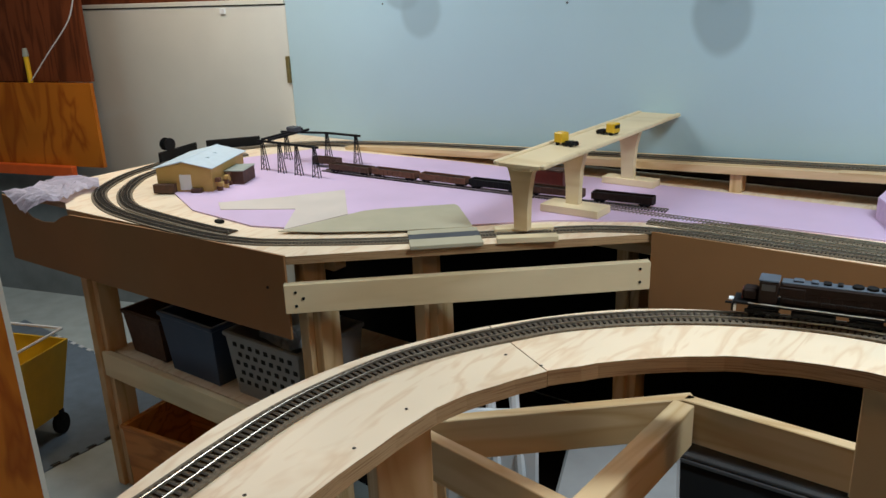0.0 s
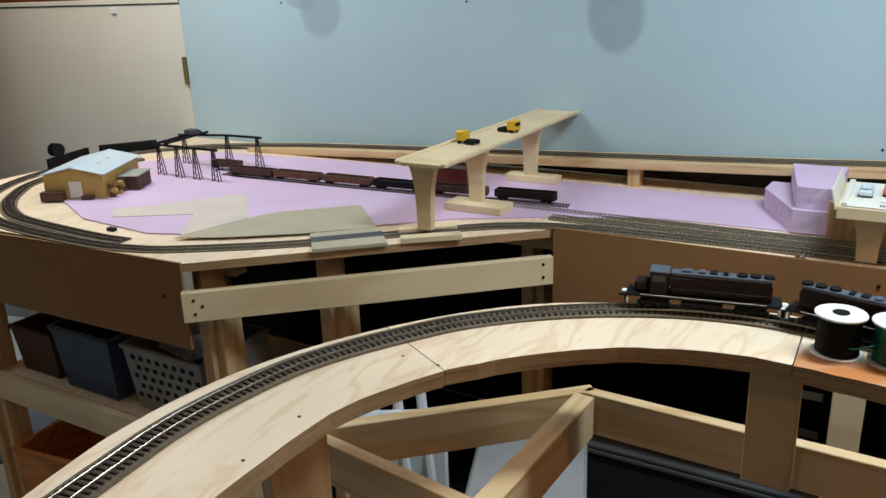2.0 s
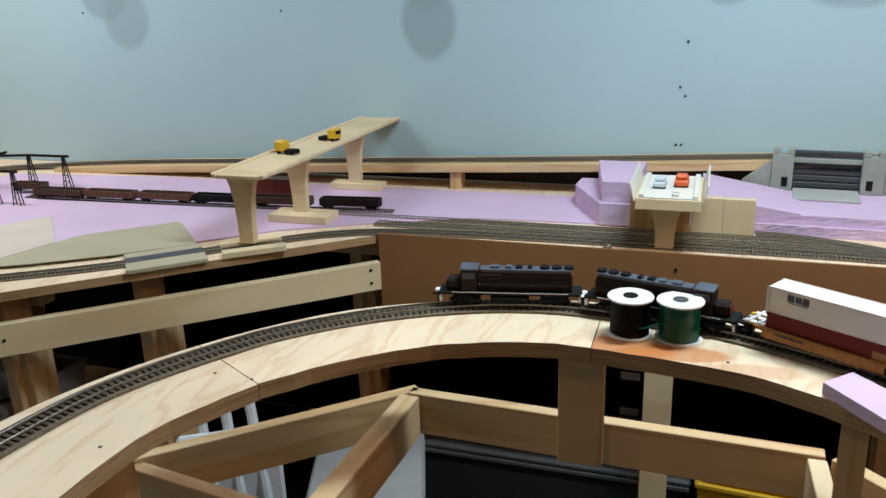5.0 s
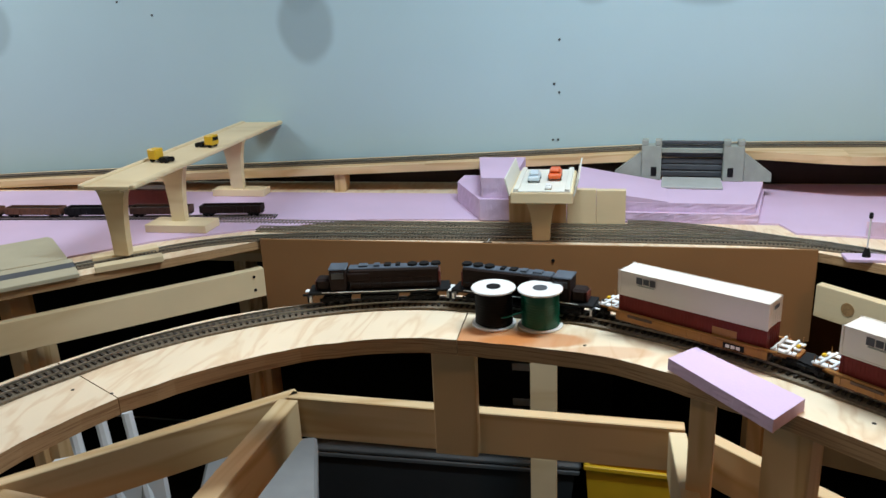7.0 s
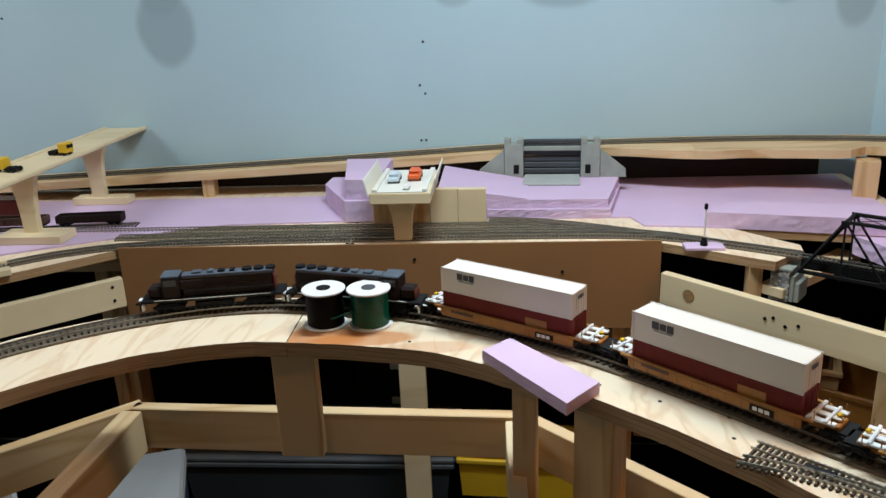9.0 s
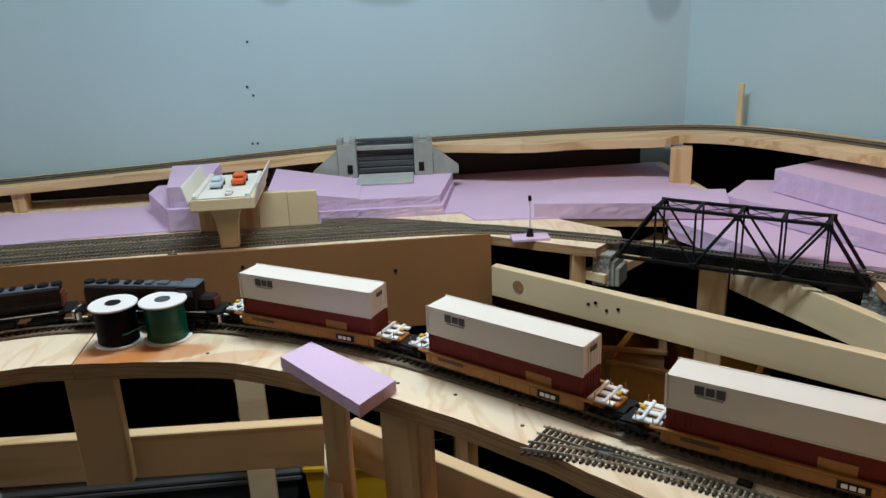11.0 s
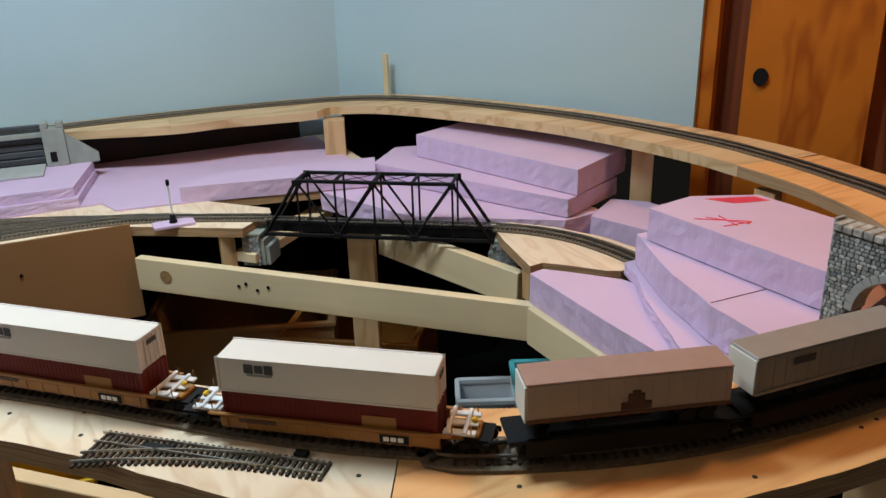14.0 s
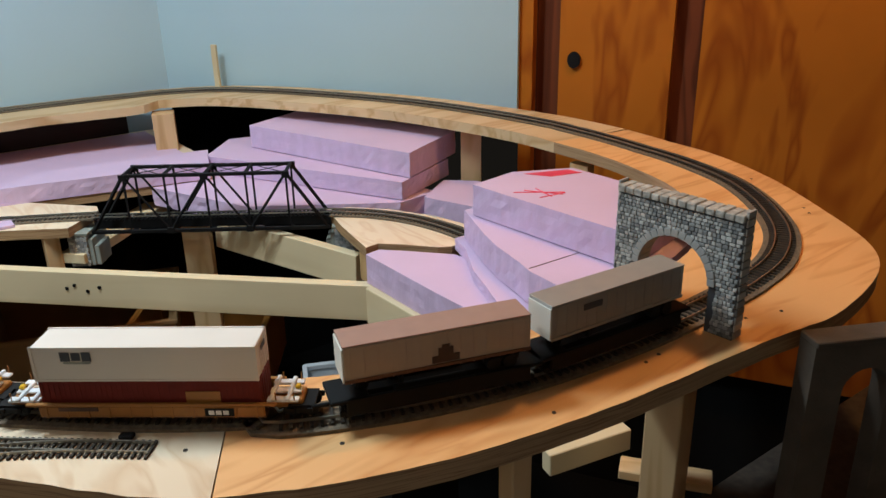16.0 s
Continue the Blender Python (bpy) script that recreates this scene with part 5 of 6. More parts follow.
def toy_truck(x, y, rz):
    t = thing("toy_truck", "small yellow box truck on the wooden ramp", "toy truck", pose(x, y, 1.0545, 0, 0, rz), group="trucks on the ramp")
    part("chassis", box(0.052, 0.012, 0.004, (0, 0, 0.004), 0.0008), BLACK, t)
    part("cab", box(0.024, 0.026, 0.023, (-0.016, 0, 0.006), 0.002), YELLOW_B, t)
    part("windscreen", box(0.001, 0.019, 0.008, (-0.0286, 0, 0.017)), BLACK, t)
    part("hitch_plate", box(0.020, 0.014, 0.003, (0.010, 0, 0.0082), 0.0006), BLACK, t)
    for x in (-0.018, 0.008, 0.020):
        for s in (-1, 1):
            part("wheel", tube(0.0055, 0.0055, 0.005, (x, s * 0.0095 - 0.0025, 0.0055), 14, Matrix.Rotation(-math.pi / 2, 4, "X")), BLACK, t)


toy_truck(-0.604, 1.655, -12)
toy_truck(-0.583, 1.822, 168)

# ---- left-hand lower deck ----
def shed_house():
    A, B, C = Vector((-1.706, 1.318)), Vector((-1.564, 1.394)), Vector((-1.677, 1.597))
    ang = math.degrees(math.atan2((B - A).y, (B - A).x))
    w, l, h = (B - A).length, (C - B).length, 0.064
    t = thing("model_house", "ochre model warehouse with a pale metal gable roof", "model house", pose(A.x, A.y, DECK + 0.004, 0, 0, ang))
    bm = bmesh.new()
    out = [(0, 0), (w, 0), (w, h), (w / 2, h + 0.018), (0, h)]
    f = [bm.verts.new((x, 0, z)) for x, z in out]
    b = [bm.verts.new((x, l, z)) for x, z in out]
    bm.faces.new(f)
    bm.faces.new(b[::-1])
    for i in range(5):
        bm.faces.new((f[i], f[(i + 1) % 5], b[(i + 1) % 5], b[i]))
    part("wall", bm, HOUSE, t)
    for s in (-1, 1):
        bm = box(w / 2 + 0.014, l + 0.016, 0.003, (0, 0, 0), 0.0006)
        part("roof", bm, ROOFBLUE, t, m=Matrix.Translation((w / 2 + s * (w / 4 + 0.002), l / 2, h + 0.0105)) @ Matrix.Rotation(s * math.atan2(0.018, w / 2), 4, "Y"))
    part("roof_vent", box(0.014, 0.006, 0.004, (w * 0.72, l * 0.35, h + 0.013), 0.001), ROOFBLUE, t)
    part("roof_vent", box(0.014, 0.006, 0.004, (w * 0.70, l * 0.62, h + 0.014), 0.001), ROOFBLUE, t)
    part("loading_door", box(0.034, 0.002, 0.044, (w * 0.52, -0.0008, 0.004), 0.0005), WHITE, t, "pale cream loading door")
    part("loading_dock", box(0.062, 0.020, 0.024, (0.026, -0.0115, 0), 0.001), BROWN, t, "dark brown loading dock")
    part("pallet_pile", box(0.030, 0.016, 0.012, (w * 0.74, -0.010, 0), 0.001), BROWN, t)
    part("lean_to", box(0.055, 0.090, 0.038, (w + 0.030, l * 0.55, 0), 0.0015), BROWN, t, "dark brown lean-to")
    part("lean_to_roof", box(0.060, 0.096, 0.003, (w + 0.030, l * 0.55, 0.0381), 0.001), GREY, t)
    rnd = random.Random(3)
    for k in range(9):
        part("crate", box(0.014, 0.012, 0.012, (w + 0.012 + 0.014 * rnd.random(), l * 0.06 + 0.032 * (k % 3), 0.0121 * (k // 3)), 0.001), HOUSE if k % 2 else RUST, t)


shed_house()


def retaining_boards():
    for p, q in (((-2.045, 1.56), (-2.095, 1.74)), ((-2.09, 1.78), (-1.98, 1.93))):
        a = tagged(beam("retaining_board", (*p, 0.925), (*q, 0.925), 0.012, 0.038, BLACK), "dark brown retaining board behind the loop", "board", group="retaining boards")
    t = thing("cable_reel", "small black cable reel on a board end", "cable reel", pose(-2.055, 1.60, 0.9255))
    for k in (-0.012, 0.012):
        part("flange", tube(0.021, 0.021, 0.005, (k, 0, 0.021), 24, Matrix.Rotation(math.pi / 2, 4, "Y")), BLACK, t)
    part("hub", tube(0.010, 0.010, 0.026, (-0.012, 0, 0.021), 16, Matrix.Rotation(math.pi / 2, 4, "Y")), BLACK, t)


retaining_boards()


def gantry():
    t = thing("gantry_crane", "black lattice gantry crane over the siding", "model crane")
    z0, h = DECK + 0.004, 0.088
    feet = [(-1.648, 1.655), (-1.565, 1.648), (-1.494, 1.650), (-1.423, 1.653), (-1.700, 1.800), (-1.560, 1.845), (-1.440, 1.850)]
    for x, y in feet:
        bm = bmesh.new()
        for s in (-1, 1):
            rod((x + s * 0.013, y, z0), (x + s * 0.003, y, z0 + h), 0.0016, 5, bm)
            rod((x + s * 0.013, y + 0.010, z0), (x + s * 0.003, y + 0.004, z0 + h), 0.0016, 5, bm)
        for k in range(4):
            u, v = k / 5, (k + 1) / 5
            rod((x - 0.013 + 0.010 * u, y, z0 + h * u), (x + 0.013 - 0.010 * v, y, z0 + h * v), 0.0009, 4, bm)
            rod((x - 0.013 + 0.010 * v, y, z0 + h * v), (x + 0.013 - 0.010 * v, y, z0 + h * v), 0.0009, 4, bm)
        part("tower", bm, BLACK, t)
    def girder(p, q, name="girder"):
        beam(name, p, q, 0.006, 0.007, BLACK, t)
    zt = z0 + h + 0.006
    girder((-1.665, 1.655, zt), (-1.405, 1.655, zt), "runway")
    girder((-1.72, 1.800, zt), (-1.56, 1.848, zt), "runway")
    girder((-1.56, 1.848, zt), (-1.42, 1.852, zt), "runway")
    girder((-1.63, 1.64, zt + 0.008), (-1.66, 1.84, zt + 0.008), "crane_bridge")
    girder((-1.60, 1.64, zt + 0.008), (-1.63, 1.84, zt + 0.008), "crane_bridge")
    part("hoist", box(0.04, 0.03, 0.014, (-1.635, 1.78, zt + 0.008), 0.002), DARKGREY, t)


gantry()


def freight_car(x, y, rz, body, label, length=0.155, kind="hopper"):
    t = thing("freight_car", label, "model train", pose(x, y, DECK + 0.0086, 0, 0, rz) @ Matrix.Diagonal((1, 1, 0.82, 1)), group="freight cars on the siding")
    part("underframe", box(length, 0.020, 0.003, (0, 0, 0.008), 0.0005), BLACK, t)
    bm = box(length - 0.004, 0.030, 0.002, (0, 0, 0.0112))
    for s in (-1, 1):
        box(length - 0.004, 0.002, 0.020, (0, s * 0.0145, 0.0112), 0.0005, bm)
        box(0.002, 0.030, 0.020, (s * (length / 2 - 0.003), 0, 0.0112), 0.0005, bm)
    part("body", bm, body, t)
    bm = bmesh.new()
    for k in range(9):
        for s in (-1, 1):
            box(0.0016, 0.0016, 0.019, (-length / 2 + 0.010 + k * (length - 0.02) / 8, s * 0.0162, 0.0115), bm=bm)
    tagged(part("side_rib_strip", bm, body, t), kind="stuff")
    if kind == "hopper":
        part("load", box(length - 0.010, 0.026, 0.007, (0, 0, 0.0185), 0.003), BLACK, t, "dark coal load")
    for e in (-1, 1):
        bogie(t, e * length * 0.36, BLACK, 2)


for x, y, rz, mat, label in ((-1.355, 1.735, 3, BROWN, "dark brown gondola car by the gantry"), (-1.195, 1.745, 2, RUST, "rust brown hopper car"), (-1.030, 1.756, 2, RUST, "weathered rust hopper car"), (-0.868, 1.764, 3, BLACK, "black hopper car with pale lettering bars"), (-0.700, 1.778, 4, BROWN, "dark brown hopper car behind the ramp pier"), (-0.525, 1.795, 5, LOCO, "black gondola at the siding's end")):
    freight_car(x, y, rz, mat, label)
track("siding track on the pink foam", [Vector((-1.47 + i * 0.0078, 1.738 + 0.016 * i / 136 + 0.045 * (i / 136) ** 2, DECK + 0.004)) for i in range(136)], 0, cork=False)
freight_car(-1.50, 1.78, 4, BROWN, "brown flat car under the gantry", 0.10, "flat")
bx = thing("box_car", "dark red box car behind the siding", "model train", pose(-0.78, 1.86, DECK + 0.004))
part("body", box(0.13, 0.034, 0.040, (0, 0, 0.012), 0.0015), LOCO_RED, bx)
part("roof", box(0.132, 0.036, 0.004, (0, 0, 0.0521), 0.0015), BROWN, bx)
bogie(bx, -0.045, BLACK)
bogie(bx, 0.045, BLACK)

sheet = part("frosted_sheet", prism([(-1.446, 1.318), (-1.330, 1.452), (-1.242, 1.583), (-1.065, 1.405), (-1.105, 1.232), (-1.215, 1.375), (-1.383, 1.275)], DECK + 0.0042, DECK + 0.0055), CARD_PALE)
tagged(sheet, "translucent pale plastic sheets laid on the foam", "plastic sheet")
cardy = part("card_sheet", prism([(-1.10, 1.212), (-1.045, 1.44), (-1.02, 1.475), (-0.885, 1.600), (-0.865, 1.590), (-0.735, 1.462), (-0.865, 1.352), (-1.0, 1.262)], DECK + 0.0060, DECK + 0.0075), CARD)
tagged(cardy, "olive card sheet lying on the foam", "card sheet")


def crossing():
    t = thing("road_crossing", "olive card road crossing with dark strip over the track", "road crossing", pose(-0.752, 1.375, DECK, 0, 0, 42))
    part("panel", box(0.155, 0.030, 0.0085, (0, 0.033, 0), 0.001), CARD, t)
    part("panel", box(0.155, 0.050, 0.0085, (0, -0.043, 0), 0.001), CARD, t)
    part("dark_strip", box(0.155, 0.034, 0.0082, (0, 0, 0.0002), 0.0005), DARKGREY, t)


crossing()


CLOTH = material("pale_lilac_plaster_cloth", (0.72, 0.66, 0.76), 0.8, vary=0.08, scale=40, bump=0.8, bump_scale=90)


def foil_scrap():
    rnd = random.Random(11)
    bm = bmesh.new()
    n = 16
    grid = []
    for i in range(n):
        row = []
        for j in range(n):
            u, v = i / (n - 1), j / (n - 1)
            x = -2.08 + 0.22 * u + 0.03 * math.sin(v * 6)
            y = 1.062 + 0.25 * v * (0.5 + 0.5 * (1 - abs(u - 0.4)))
            z = DECK + 0.012 + rnd.uniform(0, 0.012) - (0.05 if j == 0 else 0.02 if j == 1 else 0) * (1 - abs(2 * u - 1))
            row.append(bm.verts.new((x, y, z)))
        grid.append(row)
    for i in range(n - 1):
        for j in range(n - 1):
            bm.faces.new((grid[i][j], grid[i + 1][j], grid[i + 1][j + 1], grid[i][j + 1]))
    bmesh.ops.solidify(bm, geom=bm.faces[:], thickness=0.001)
    ob = part("plaster_cloth", bm, CLOTH, None)
    tagged(ob, "crumpled pale lilac plaster cloth draped over the deck corner", "plaster cloth")


foil_scrap()
sm = thing("switch_machine", "small black switch machine beside the loop", "switch machine", pose(-1.30, 1.205, DECK))
part("housing", box(0.024, 0.014, 0.008, (0, 0, 0), 0.002), BLACK, sm)
part("lever", rod((0, 0, 0.008), (0.006, 0, 0.014), 0.001), CHROME, sm)
sm = thing("switch_machine", "small black switch machine at the yard's edge", "switch machine", pose(0.115, 1.630, DECK))
part("housing", box(0.020, 0.012, 0.006, (0, 0, 0), 0.002), BLACK, sm)
part("lever", rod((0, 0, 0.006), (0.005, 0, 0.013), 0.0009), CHROME, sm)


def signal():
    t = thing("signal_mast", "little signal mast on a lilac foam pad", "signal", pose(0.820, 1.590, DECK))
    part("pad", box(0.075, 0.038, 0.006, (0, 0, 0), 0.001), FOAM, t)
    part("base", tube(0.008, 0.004, 0.016, (0, 0, 0.006), 12), BLACK, t)
    part("mast", rod((0, 0, 0.022), (0, 0, 0.078), 0.0017, 8), SPOOL_W, t)
    part("lamp_head", box(0.006, 0.006, 0.011, (0, 0, 0.078), 0.001), BLACK, t)


signal()


# ---- backdrop details ----
def stick():
    tagged(part("wood_stake", box(0.015, 0.008, 0.106, (0, 0, 0), 0.001), PALE, m=pose(1.428, 2.003, 1.0032, 0, 0, -60)), "pale wooden stake standing behind the track", "stake")


stick()


def riser(x, y, z0, z1, w, d, rz=0, label="pine riser block under the upper shelf"):
    tagged(part("riser_block", box(w, d, z1 - z0, (0, 0, 0), 0.001), PINE_Z, m=pose(x, y, z0, 0, 0, rz)), label, "wood block", group="risers")


riser(-0.340, 2.075, DECK, 0.932, 0.030, 0.038)
riser(1.262, 1.945, 0.868, 0.974, 0.050, 0.05, -20, "pine riser with a curved cut under the shelf")
riser(1.676, 1.292, 0.80, 0.988, 0.042, 0.019, -40, "pine riser with a knot under the shelf")
riser(1.665, 0.97, 0.80, 0.984, 0.04, 0.019, -85)
riser(0.905, 1.545, 0.768, DECK - 0.018, 0.026, 0.026)


for x, z in ((0.228, 1.253), (0.228, 1.121), (0.215, 1.143), (-0.889, 1.351), (0.225, 0.998), (0.212, 0.998), (-1.585, 1.36), (-0.99, 1.39)):
    tagged(part("wall_screw", tube(0.0032, 0.0032, 0.002, (x, WY - 0.0002, z), 10, Matrix.Rotation(math.pi / 2, 4, "X")), DARKGREY), "dark screw head in the backdrop", "screw", group="backdrop screws")

# ---- frame under the front bench ----
brace("pine frame board along the back of the bench frame", (-0.092, 1.055, 0.842), (0.458, 1.036, 0.842), mat=PINE)
brace("pine frame board meeting others at a point", (-0.085, 1.066, 0.842), (-0.38, 0.79, 0.842), mat=PINE)
brace("pine brace across the frame corner", (-0.375, 0.79, 0.836), (-0.06, 0.757, 0.826), mat=PINE)
brace("pine brace running towards the aisle", (-0.088, 1.040, 0.842), (-0.110, 0.55, 0.842), 0.030, mat=PINE)
brace("pine frame board along the bend of the bench", (0.470, 1.030, 0.842), (0.86, 0.66, 0.842), mat=PINE)
brace("pine brace running towards the aisle", (0.448, 1.022, 0.840), (0.462, 0.55, 0.840), 0.022, mat=PALE)
brace("pale board end under the bench", (1.225, 0.590, 0.803), (1.335, 0.565, 0.806), 0.019, 0.030, mat=PALE)
brace("pale board end with a screw under the bench", (1.290, 0.535, 0.790), (1.350, 0.452, 0.790), 0.030, 0.012, mat=PINE)


def post(x, y, z0, z1, w, d, rz, label):
    tagged(part("support_post", box(w, d, z1 - z0, (0, 0, 0), 0.0012), PINE_Z, m=pose(x, y, z0, 0, 0, rz)), label, "post", group="posts")


B0 = BENCH - 0.0192
post(0.1625, 1.015, 0.792, B0, 0.058, 0.019, -2, "pine upright screwed to the frame board")
tagged(part("support_post", box(0.058, 0.019, 0.865, (0, 0, 0), 0.0012), PALE, m=pose(0.228, 1.645, 0.0)), "pale poplar leg under the fascia", "post", group="posts")
post(0.462, 0.905, 0.30, B0, 0.027, 0.020, -12, "slim pine upright under the pink offcut")
post(0.540, 0.835, 0.30, B0, 0.048, 0.030, -40, "pine upright under the bench edge")
post(1.055, 0.455, 0.0, B0, 0.022, 0.019, 0, "slim pale pine leg under the curving bench")
post(1.292, 0.475, 0.0, B0, 0.050, 0.038, 20, "pine leg under the stone portal")
post(-0.255, 0.62, 0.0, B0, 0.064, 0.038, 60, "pine leg under the bench end")
post(1.14, 1.45, 0.0, 0.868, 0.05, 0.03, -30, "pine leg under the truss bridge")
brace("pine board angled under the truss bridge", (1.19, 1.47, 0.862), (1.318, 1.155, 0.846), mat=PALE)
brace("pine board angled under the abutment", (0.93, 1.52, 0.832), (1.15, 1.72, 0.832), 0.05, 0.019, mat=PALE)

CRATE = wood("orange_crate_wood", (0.62, 0.24, 0.05), (0.40, 0.13, 0.02), 8)

# ---- under the tables ----
def leg_unit():
    for x, y in ((-1.825, 1.150), (-0.985, 1.19), (-0.80, 1.37), (-1.86, 2.0), (-0.5, 1.78), (0.68, 1.75)):
        t = thing("table_leg", "doubled pine table leg standing on the mat", "table leg", pose(x, y, 0), group="table legs")
        part("board", box(0.030, 0.064, 0.866, (0, 0, 0.002), 0.0015), PINE_Z, t)
        part("board", box(0.024, 0.060, 0.74, (0.0275, 0.012, 0.002), 0.0015), PINE_Z, t)


leg_unit()
brace("pale shelf rail between the table legs", (-1.80, 1.128, 0.452), (-0.97, 1.130, 0.452), 0.019, 0.075)
brace("plywood lower shelf under the table", (-1.80, 1.40, 0.446), (-0.97, 1.40, 0.446), 0.50, 0.018, PLY)


def bin_box(name, label, category, x, y, z, sx, sy, h, mat, rz=0, taper=0.88, lid=None, holes=False):
    t = thing(name, label, category, pose(x, y, z, 0, 0, rz))
    bm = bmesh.new()
    rows = []
    for u, k in ((0, taper), (h, 1.0), (h, 0.94), (0.004, taper * 0.94)):
        rows.append([bm.verts.new((sx / 2 * k * a, sy / 2 * k * b, u)) for a, b in ((-1, -1), (1, -1), (1, 1), (-1, 1))])
    for p, q in zip(rows, rows[1:]):
        for k in range(4):
            bm.faces.new((p[k], p[(k + 1) % 4], q[(k + 1) % 4], q[k]))
    bm.faces.new(rows[0][::-1])
    bm.faces.new(rows[-1])
    part("body", bm, mat, t)
    bm = bmesh.new()
    for a in (-1, 1):
        box(sx * 1.03, 0.010, 0.012, (0, a * sy / 2, h - 0.010), 0.002, bm)
        box(0.010, sy * 1.03, 0.012, (a * sx / 2, 0, h - 0.010), 0.002, bm)
    part("rim", bm, lid or mat, t)
    if lid:
        part("lid", box(sx * 1.04, sy * 1.04, 0.018, (0, 0, h + 0.002), 0.006), lid, t, "pale plastic lid")
    if holes:
        for r in range(5):
            for c in range(8):
                k = taper + (1 - taper) * (0.25 + r * 0.15)
                part("hole", box(0.014, 0.003, 0.012, ((c - 3.5) * 0.028 + (0.014 if r % 2 else 0), -sy / 2 * k, h * (0.2 + r * 0.15)), 0.001), BLACK, t)
    return t


bin_box("storage_bin", "brown fabric bin on the shelf", "storage bin", -1.66, 1.28, 0.447, 0.17, 0.22, 0.13, BROWN)
bin_box("storage_bin", "dark blue patterned bin on the shelf", "storage bin", -1.44, 1.28, 0.447, 0.22, 0.24, 0.17, BLUE)
bin_box("laundry_basket", "white perforated plastic basket on the shelf", "basket", -1.16, 1.28, 0.447, 0.26, 0.22, 0.17, TUB_LID, holes=True)
pap = foam_block("packing_foam", [(-1.22, 1.22), (-1.09, 1.20), (-1.06, 1.32), (-1.2, 1.34)], 0.60, 0.66, "pale packing foam in the basket", 0.008, 21)
pap.data.materials.clear()
pap.data.materials.append(TOTE_LID)
bin_box("wooden_crate", "orange-brown wooden crate on the floor", "crate", -1.62, 1.27, 0.0, 0.34, 0.25, 0.22, CRATE, 8, 0.97)
bin_box("storage_tote", "grey storage tote with a thick rim and lid", "tote", -0.035, 1.845, 0.003, 0.66, 0.25, 0.30, TOTE, 0, 0.9, TOTE_RIM)
bin_box("storage_tub", "blue storage tub with a white lid", "tub", -0.31, 1.34, 0.02, 0.22, 0.28, 0.44, BLUE, 20, 0.9, TUB_LID)
# Added supports under raised containers, coloured near-black to pass for shade.
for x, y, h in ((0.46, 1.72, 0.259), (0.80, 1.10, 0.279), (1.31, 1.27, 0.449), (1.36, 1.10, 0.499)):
    bin_box("dark_support", "near-black support block added under raised storage, shade in its colour", "carton", x, y, 0.003, 0.15, 0.13, h - 0.003, VOID, 0, 1.0)
bin_box("storage_tray", "bright yellow plastic tray", "tray", 0.46, 1.73, 0.26, 0.27, 0.16, 0.10, YELLOW_B, -4, 0.95)
bin_box("storage_tray", "bright yellow plastic tray", "tray", 0.80, 1.10, 0.28, 0.22, 0.18, 0.10, YELLOW_B, -30, 0.95)
bin_box("carton", "brown cardboard carton under the deck", "carton", 0.98, 1.85, 0.35, 0.42, 0.30, 0.24, CARTON, -20, 1.0)
bin_box("carton", "yellowed cardboard carton under the bridge", "carton", 1.20, 1.66, 0.42, 0.30, 0.26, 0.16, YELLOW, -35, 1.0)
bin_box("drawer_unit", "dark drawer unit with pale label holders", "drawers", 0.20, 2.10, 0.0, 0.36, 0.16, 0.62, BLACK, 0, 1.0)
for k in range(3):
    tagged(part("label_holder", box(0.05, 0.003, 0.022, (0.139, 2.0175, 0.298 + k * 0.106), 0.001), TOTE_LID), "pale label holder on a dark drawer", "label", group="drawer labels")
basket = bin_box("slotted_basket", "pale slotted plastic basket in the shade", "basket", 1.31, 1.27, 0.45, 0.11, 0.08, 0.11, TOTE_LID, -25, 0.85)
for c in range(9):
    part("slot", box(0.0055, 0.004, 0.066, ((c - 4) * 0.0105, -0.0375, 0.026), 0.001), BLACK, basket, "dark open slot")
bin_box("teal_caddy", "teal plastic caddy with tools", "caddy", 1.36, 1.10, 0.50, 0.15, 0.12, 0.16, TEAL, -25, 0.85)


def folding_chair():
    t = thing("folding_chair", "white folded chair frame leaning under the bench", "chair", pose(-0.42, 1.05, 0.0, 0, 0, 30))
    for k in range(3):
        part("slat", rod((k * 0.045, 0, 0.05), (k * 0.045 - 0.06, 0.16, 0.70), 0.010, 8), TOTE_LID, t)
    part("seat", box(0.18, 0.02, 0.20, (-0.01, 0.13, 0.45), 0.006), TOTE_LID, t)


folding_chair()


def viaduct():
    t = thing("arched_viaduct", "grey cast viaduct with arches standing in the dark", "model bridge", pose(1.309, 0.351, 0.7794, 0, 0, -27))
    H, D, R, S = 0.240, 0.024, 0.024, 0.190
    for k in range(2):
        cx = 0.057 + k * 0.081
        pts = [(cx - (0.057 if k == 0 else 0.040), 0), (cx - R, 0), (cx - R, S)] + [(cx - R * math.cos(a), S + R * math.sin(a)) for a in [math.pi * j / 12 for j in range(1, 12)]] + [(cx + R, S), (cx + R, 0), (cx + 0.041, 0), (cx + 0.041, H), (cx - (0.057 if k == 0 else 0.040), H)]
        bm = bmesh.new()
        f = [bm.verts.new((x, -D / 2, z)) for x, z in pts]
        b = [bm.verts.new((x, D / 2, z)) for x, z in pts]
        bm.faces.new(f)
        bm.faces.new(b[::-1])
        for i in range(len(pts)):
            j = (i + 1) % len(pts)
            bm.faces.new((f[i], f[j], b[j], b[i]))
        part("arch", bm, VIADUCT, t)
    part("coping", box(0.182, 0.027, 0.006, (0.0905, -0.0008, H + 0.0002), 0.001), VIADUCT, t)


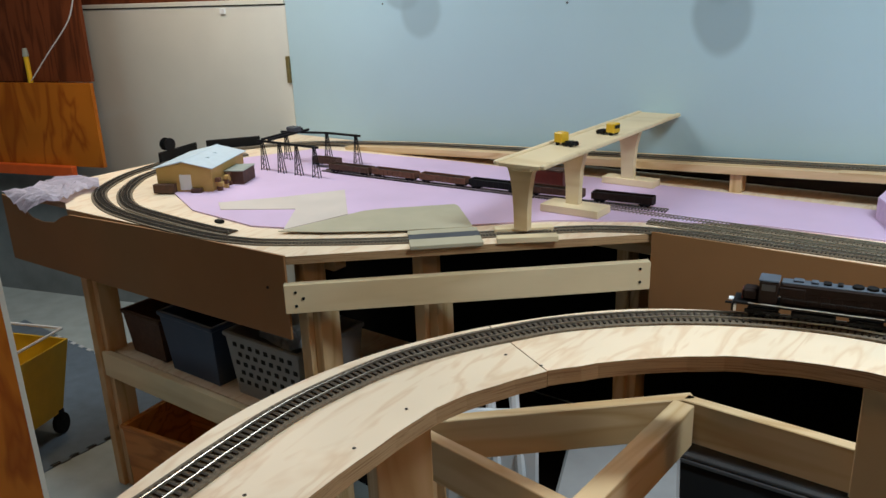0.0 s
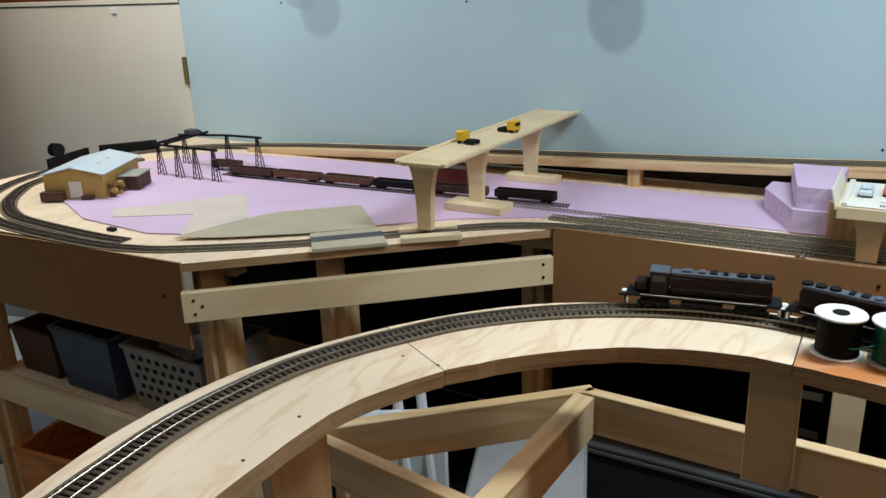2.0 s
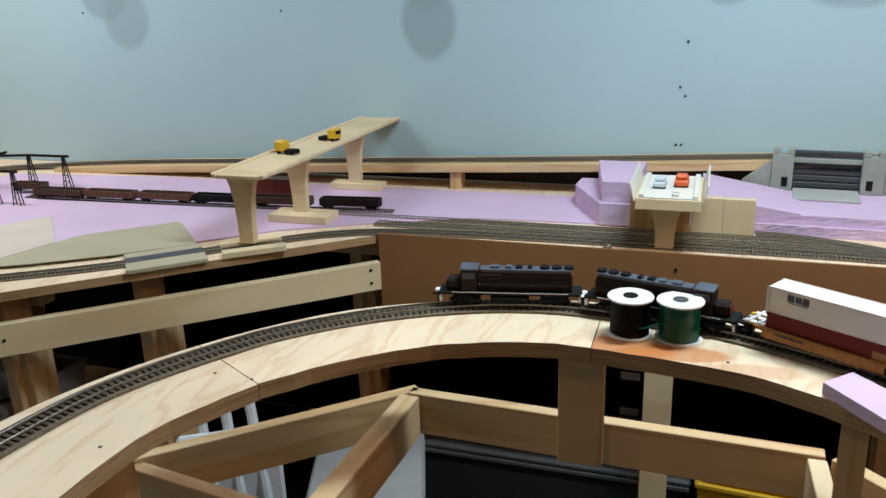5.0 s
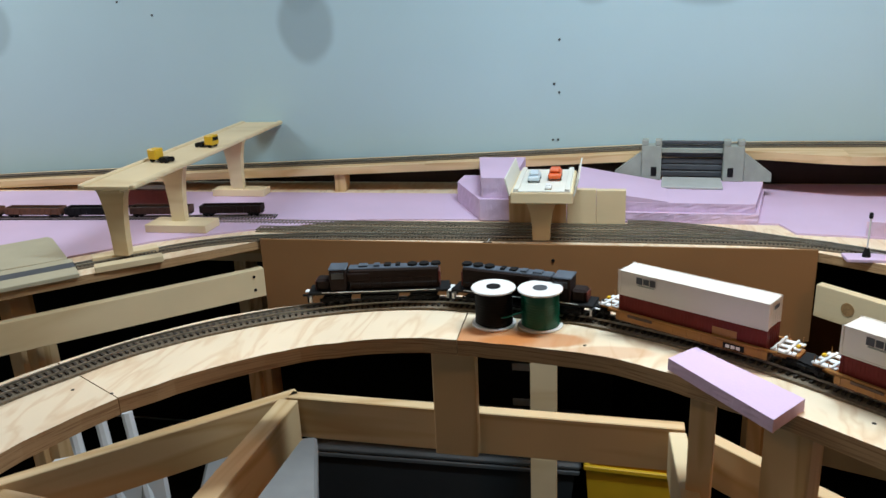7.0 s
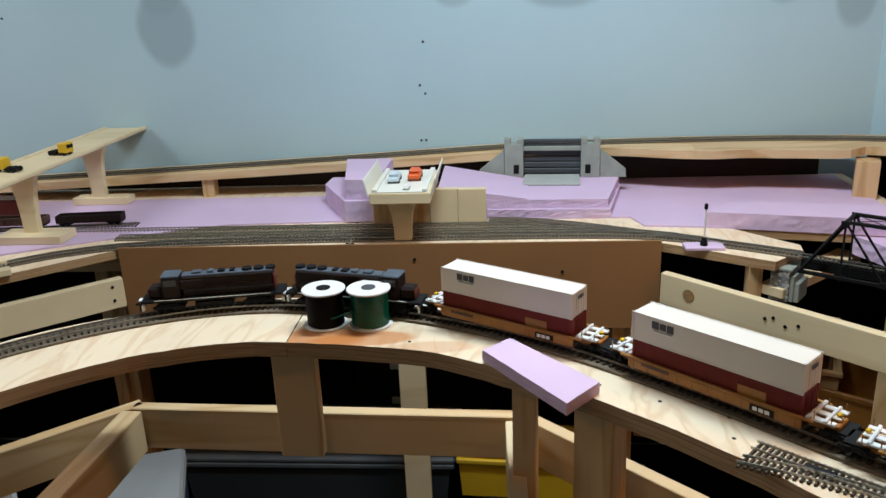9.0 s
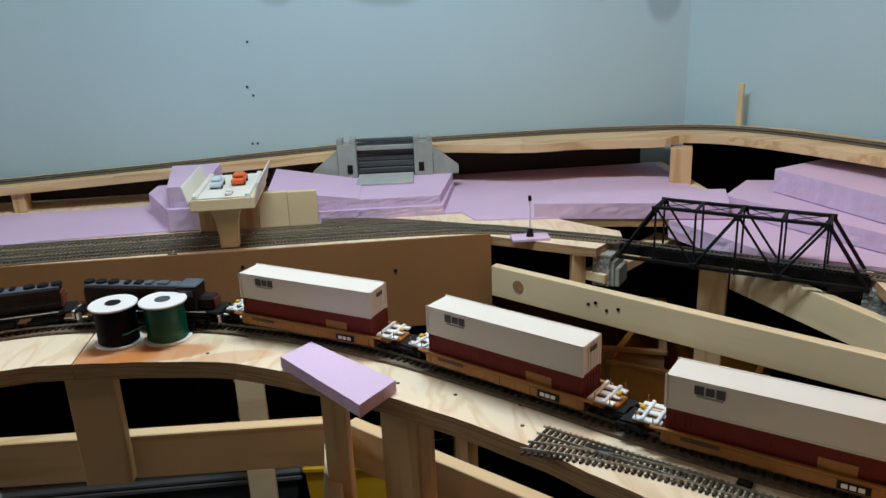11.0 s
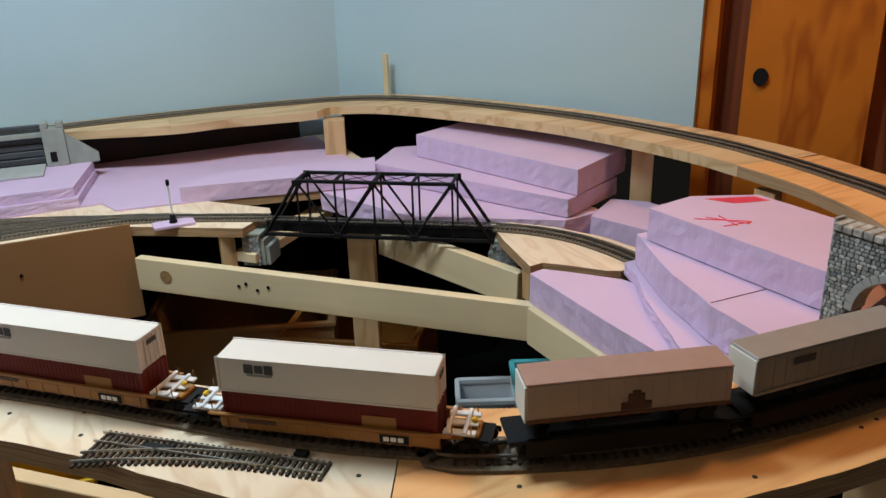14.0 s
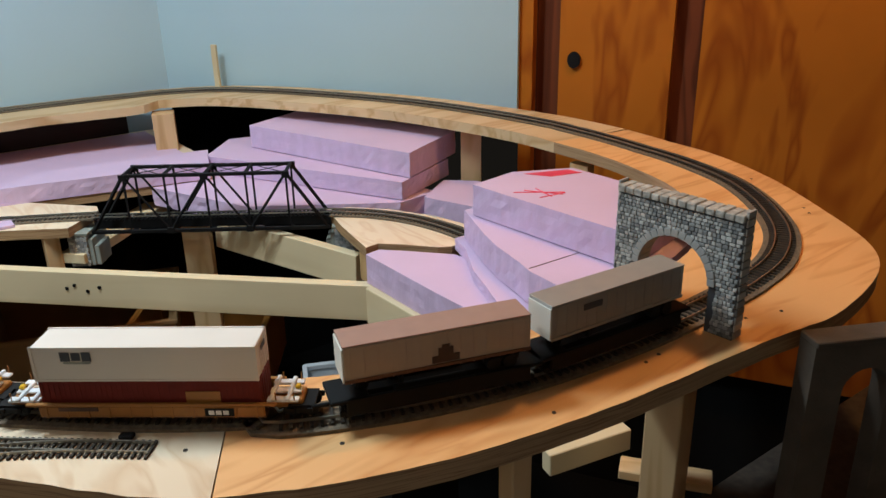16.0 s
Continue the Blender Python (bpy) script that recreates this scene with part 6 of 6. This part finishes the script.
viaduct()
tagged(part("shelf_leg", box(0.05, 0.05, 0.758, (1.62, 0.36, 0.003), 0.001), STUD), "dark leg under the low shelf", "leg")
tagged(part("low_shelf", box(0.42, 0.25, 0.018, (1.49, 0.325, 0.7612), 0.001), DARKBROWN), "low dark wood shelf carrying the viaduct", "shelf")


# ---- left aisle ----
def jigsaw_mat():
    pts = []
    x, p = -2.11, 0.062
    y = 0.3
    while y < 1.58:
        pts += [(x, y), (x, y + p * 0.5), (x + 0.018, y + p * 0.5), (x + 0.018, y + p)]
        y += p
    pts += [(x, 1.58), (-3.4, 1.62), (-3.4, 0.3)]
    mat = tagged(part("floor_mat", prism(pts, 0.0, 0.004), MAT_BLUE), "blue-grey interlocking foam floor mat", "floor mat")
    for i in range(20):
        part("joint_gap", box(0.012, 0.031, 0.0012, (x + 0.009, 0.3 + 0.062 * i + 0.031 * 0.5, 0.0001)), BLACK, mat, "dark open joint")
    for i in range(16):
        part("border_tooth", box(0.030, 0.016, 0.0058, (-2.14 - i * 0.062, 1.60, 0)), TOTE_LID, mat, "pale border tooth")


jigsaw_mat()


def mop_bucket():
    t = thing("mop_bucket", "yellow mop bucket on black casters", "bucket", pose(-2.31, 1.05, 0.004, 0, 0, 20) @ Matrix.Diagonal((0.82, 0.82, 1, 1)))
    bm = bmesh.new()
    rows = []
    for z, w, l in ((0.08, 0.11, 0.14), (0.33, 0.15, 0.20), (0.33, 0.142, 0.192), (0.085, 0.10, 0.13)):
        rows.append([bm.verts.new((w * a, l * b, z)) for a, b in ((-1, -1), (1, -1), (1, 1), (-1, 1))])
    for p, q in zip(rows, rows[1:]):
        for k in range(4):
            bm.faces.new((p[k], p[(k + 1) % 4], q[(k + 1) % 4], q[k]))
    bm.faces.new(rows[0][::-1])
    bm.faces.new(rows[-1])
    part("tub", bm, YELLOW_B, t)
    bm = bmesh.new()
    for a, b in (((-0.14, -0.19), (0.14, -0.19)), ((0.14, -0.19), (0.14, 0.19)), ((-0.14, 0.19), (0.14, 0.19))):
        rod((*a, 0.37), (*b, 0.37), 0.005, 8, bm)
    part("wire_handle", bm, SPOOL_W, t, "pale wire handle")
    for a in (-1, 1):
        for b in (-1, 1):
            part("caster", tube(0.038, 0.038, 0.022, (a * 0.10 - 0.011, b * 0.13, 0.038), 18, Matrix.Rotation(math.pi / 2, 4, "Y")), BLACK, t)
            part("caster_fork", box(0.03, 0.03, 0.04, (a * 0.10, b * 0.13, 0.05), 0.003), BLACK, t)


mop_bucket()
can = thing("paint_can", "small white pail beside the mop bucket", "pail", pose(-2.17, 0.93, 0.004))
part("wall", tube(0.06, 0.065, 0.15, (0, 0, 0), 28), SPOOL_W, can)
part("rim", tube(0.068, 0.068, 0.01, (0, 0, 0.1502), 28), SPOOL_W, can)


def near_panel():
    e = Vector((-1.62, 0.82))
    d = Vector((-0.40, -0.917))
    n = Vector((-d.y, d.x)) * 0.012
    a, b = e, e + d * 0.6
    t = thing("plywood_screen", "upright plywood panel with a pale painted edge", "screen")
    part("sheet", prism([tuple(a + d * 0.012), tuple(b), tuple(b + n), tuple(a + d * 0.012 + n)], 0.0, 0.95), PLY_OLD, t)
    part("edge_strip", prism([tuple(a), tuple(a + d * 0.0118), tuple(a + d * 0.0118 + n), tuple(a + n)], 0.0, 0.95), WHITE, t, "pale painted edge strip")


near_panel()
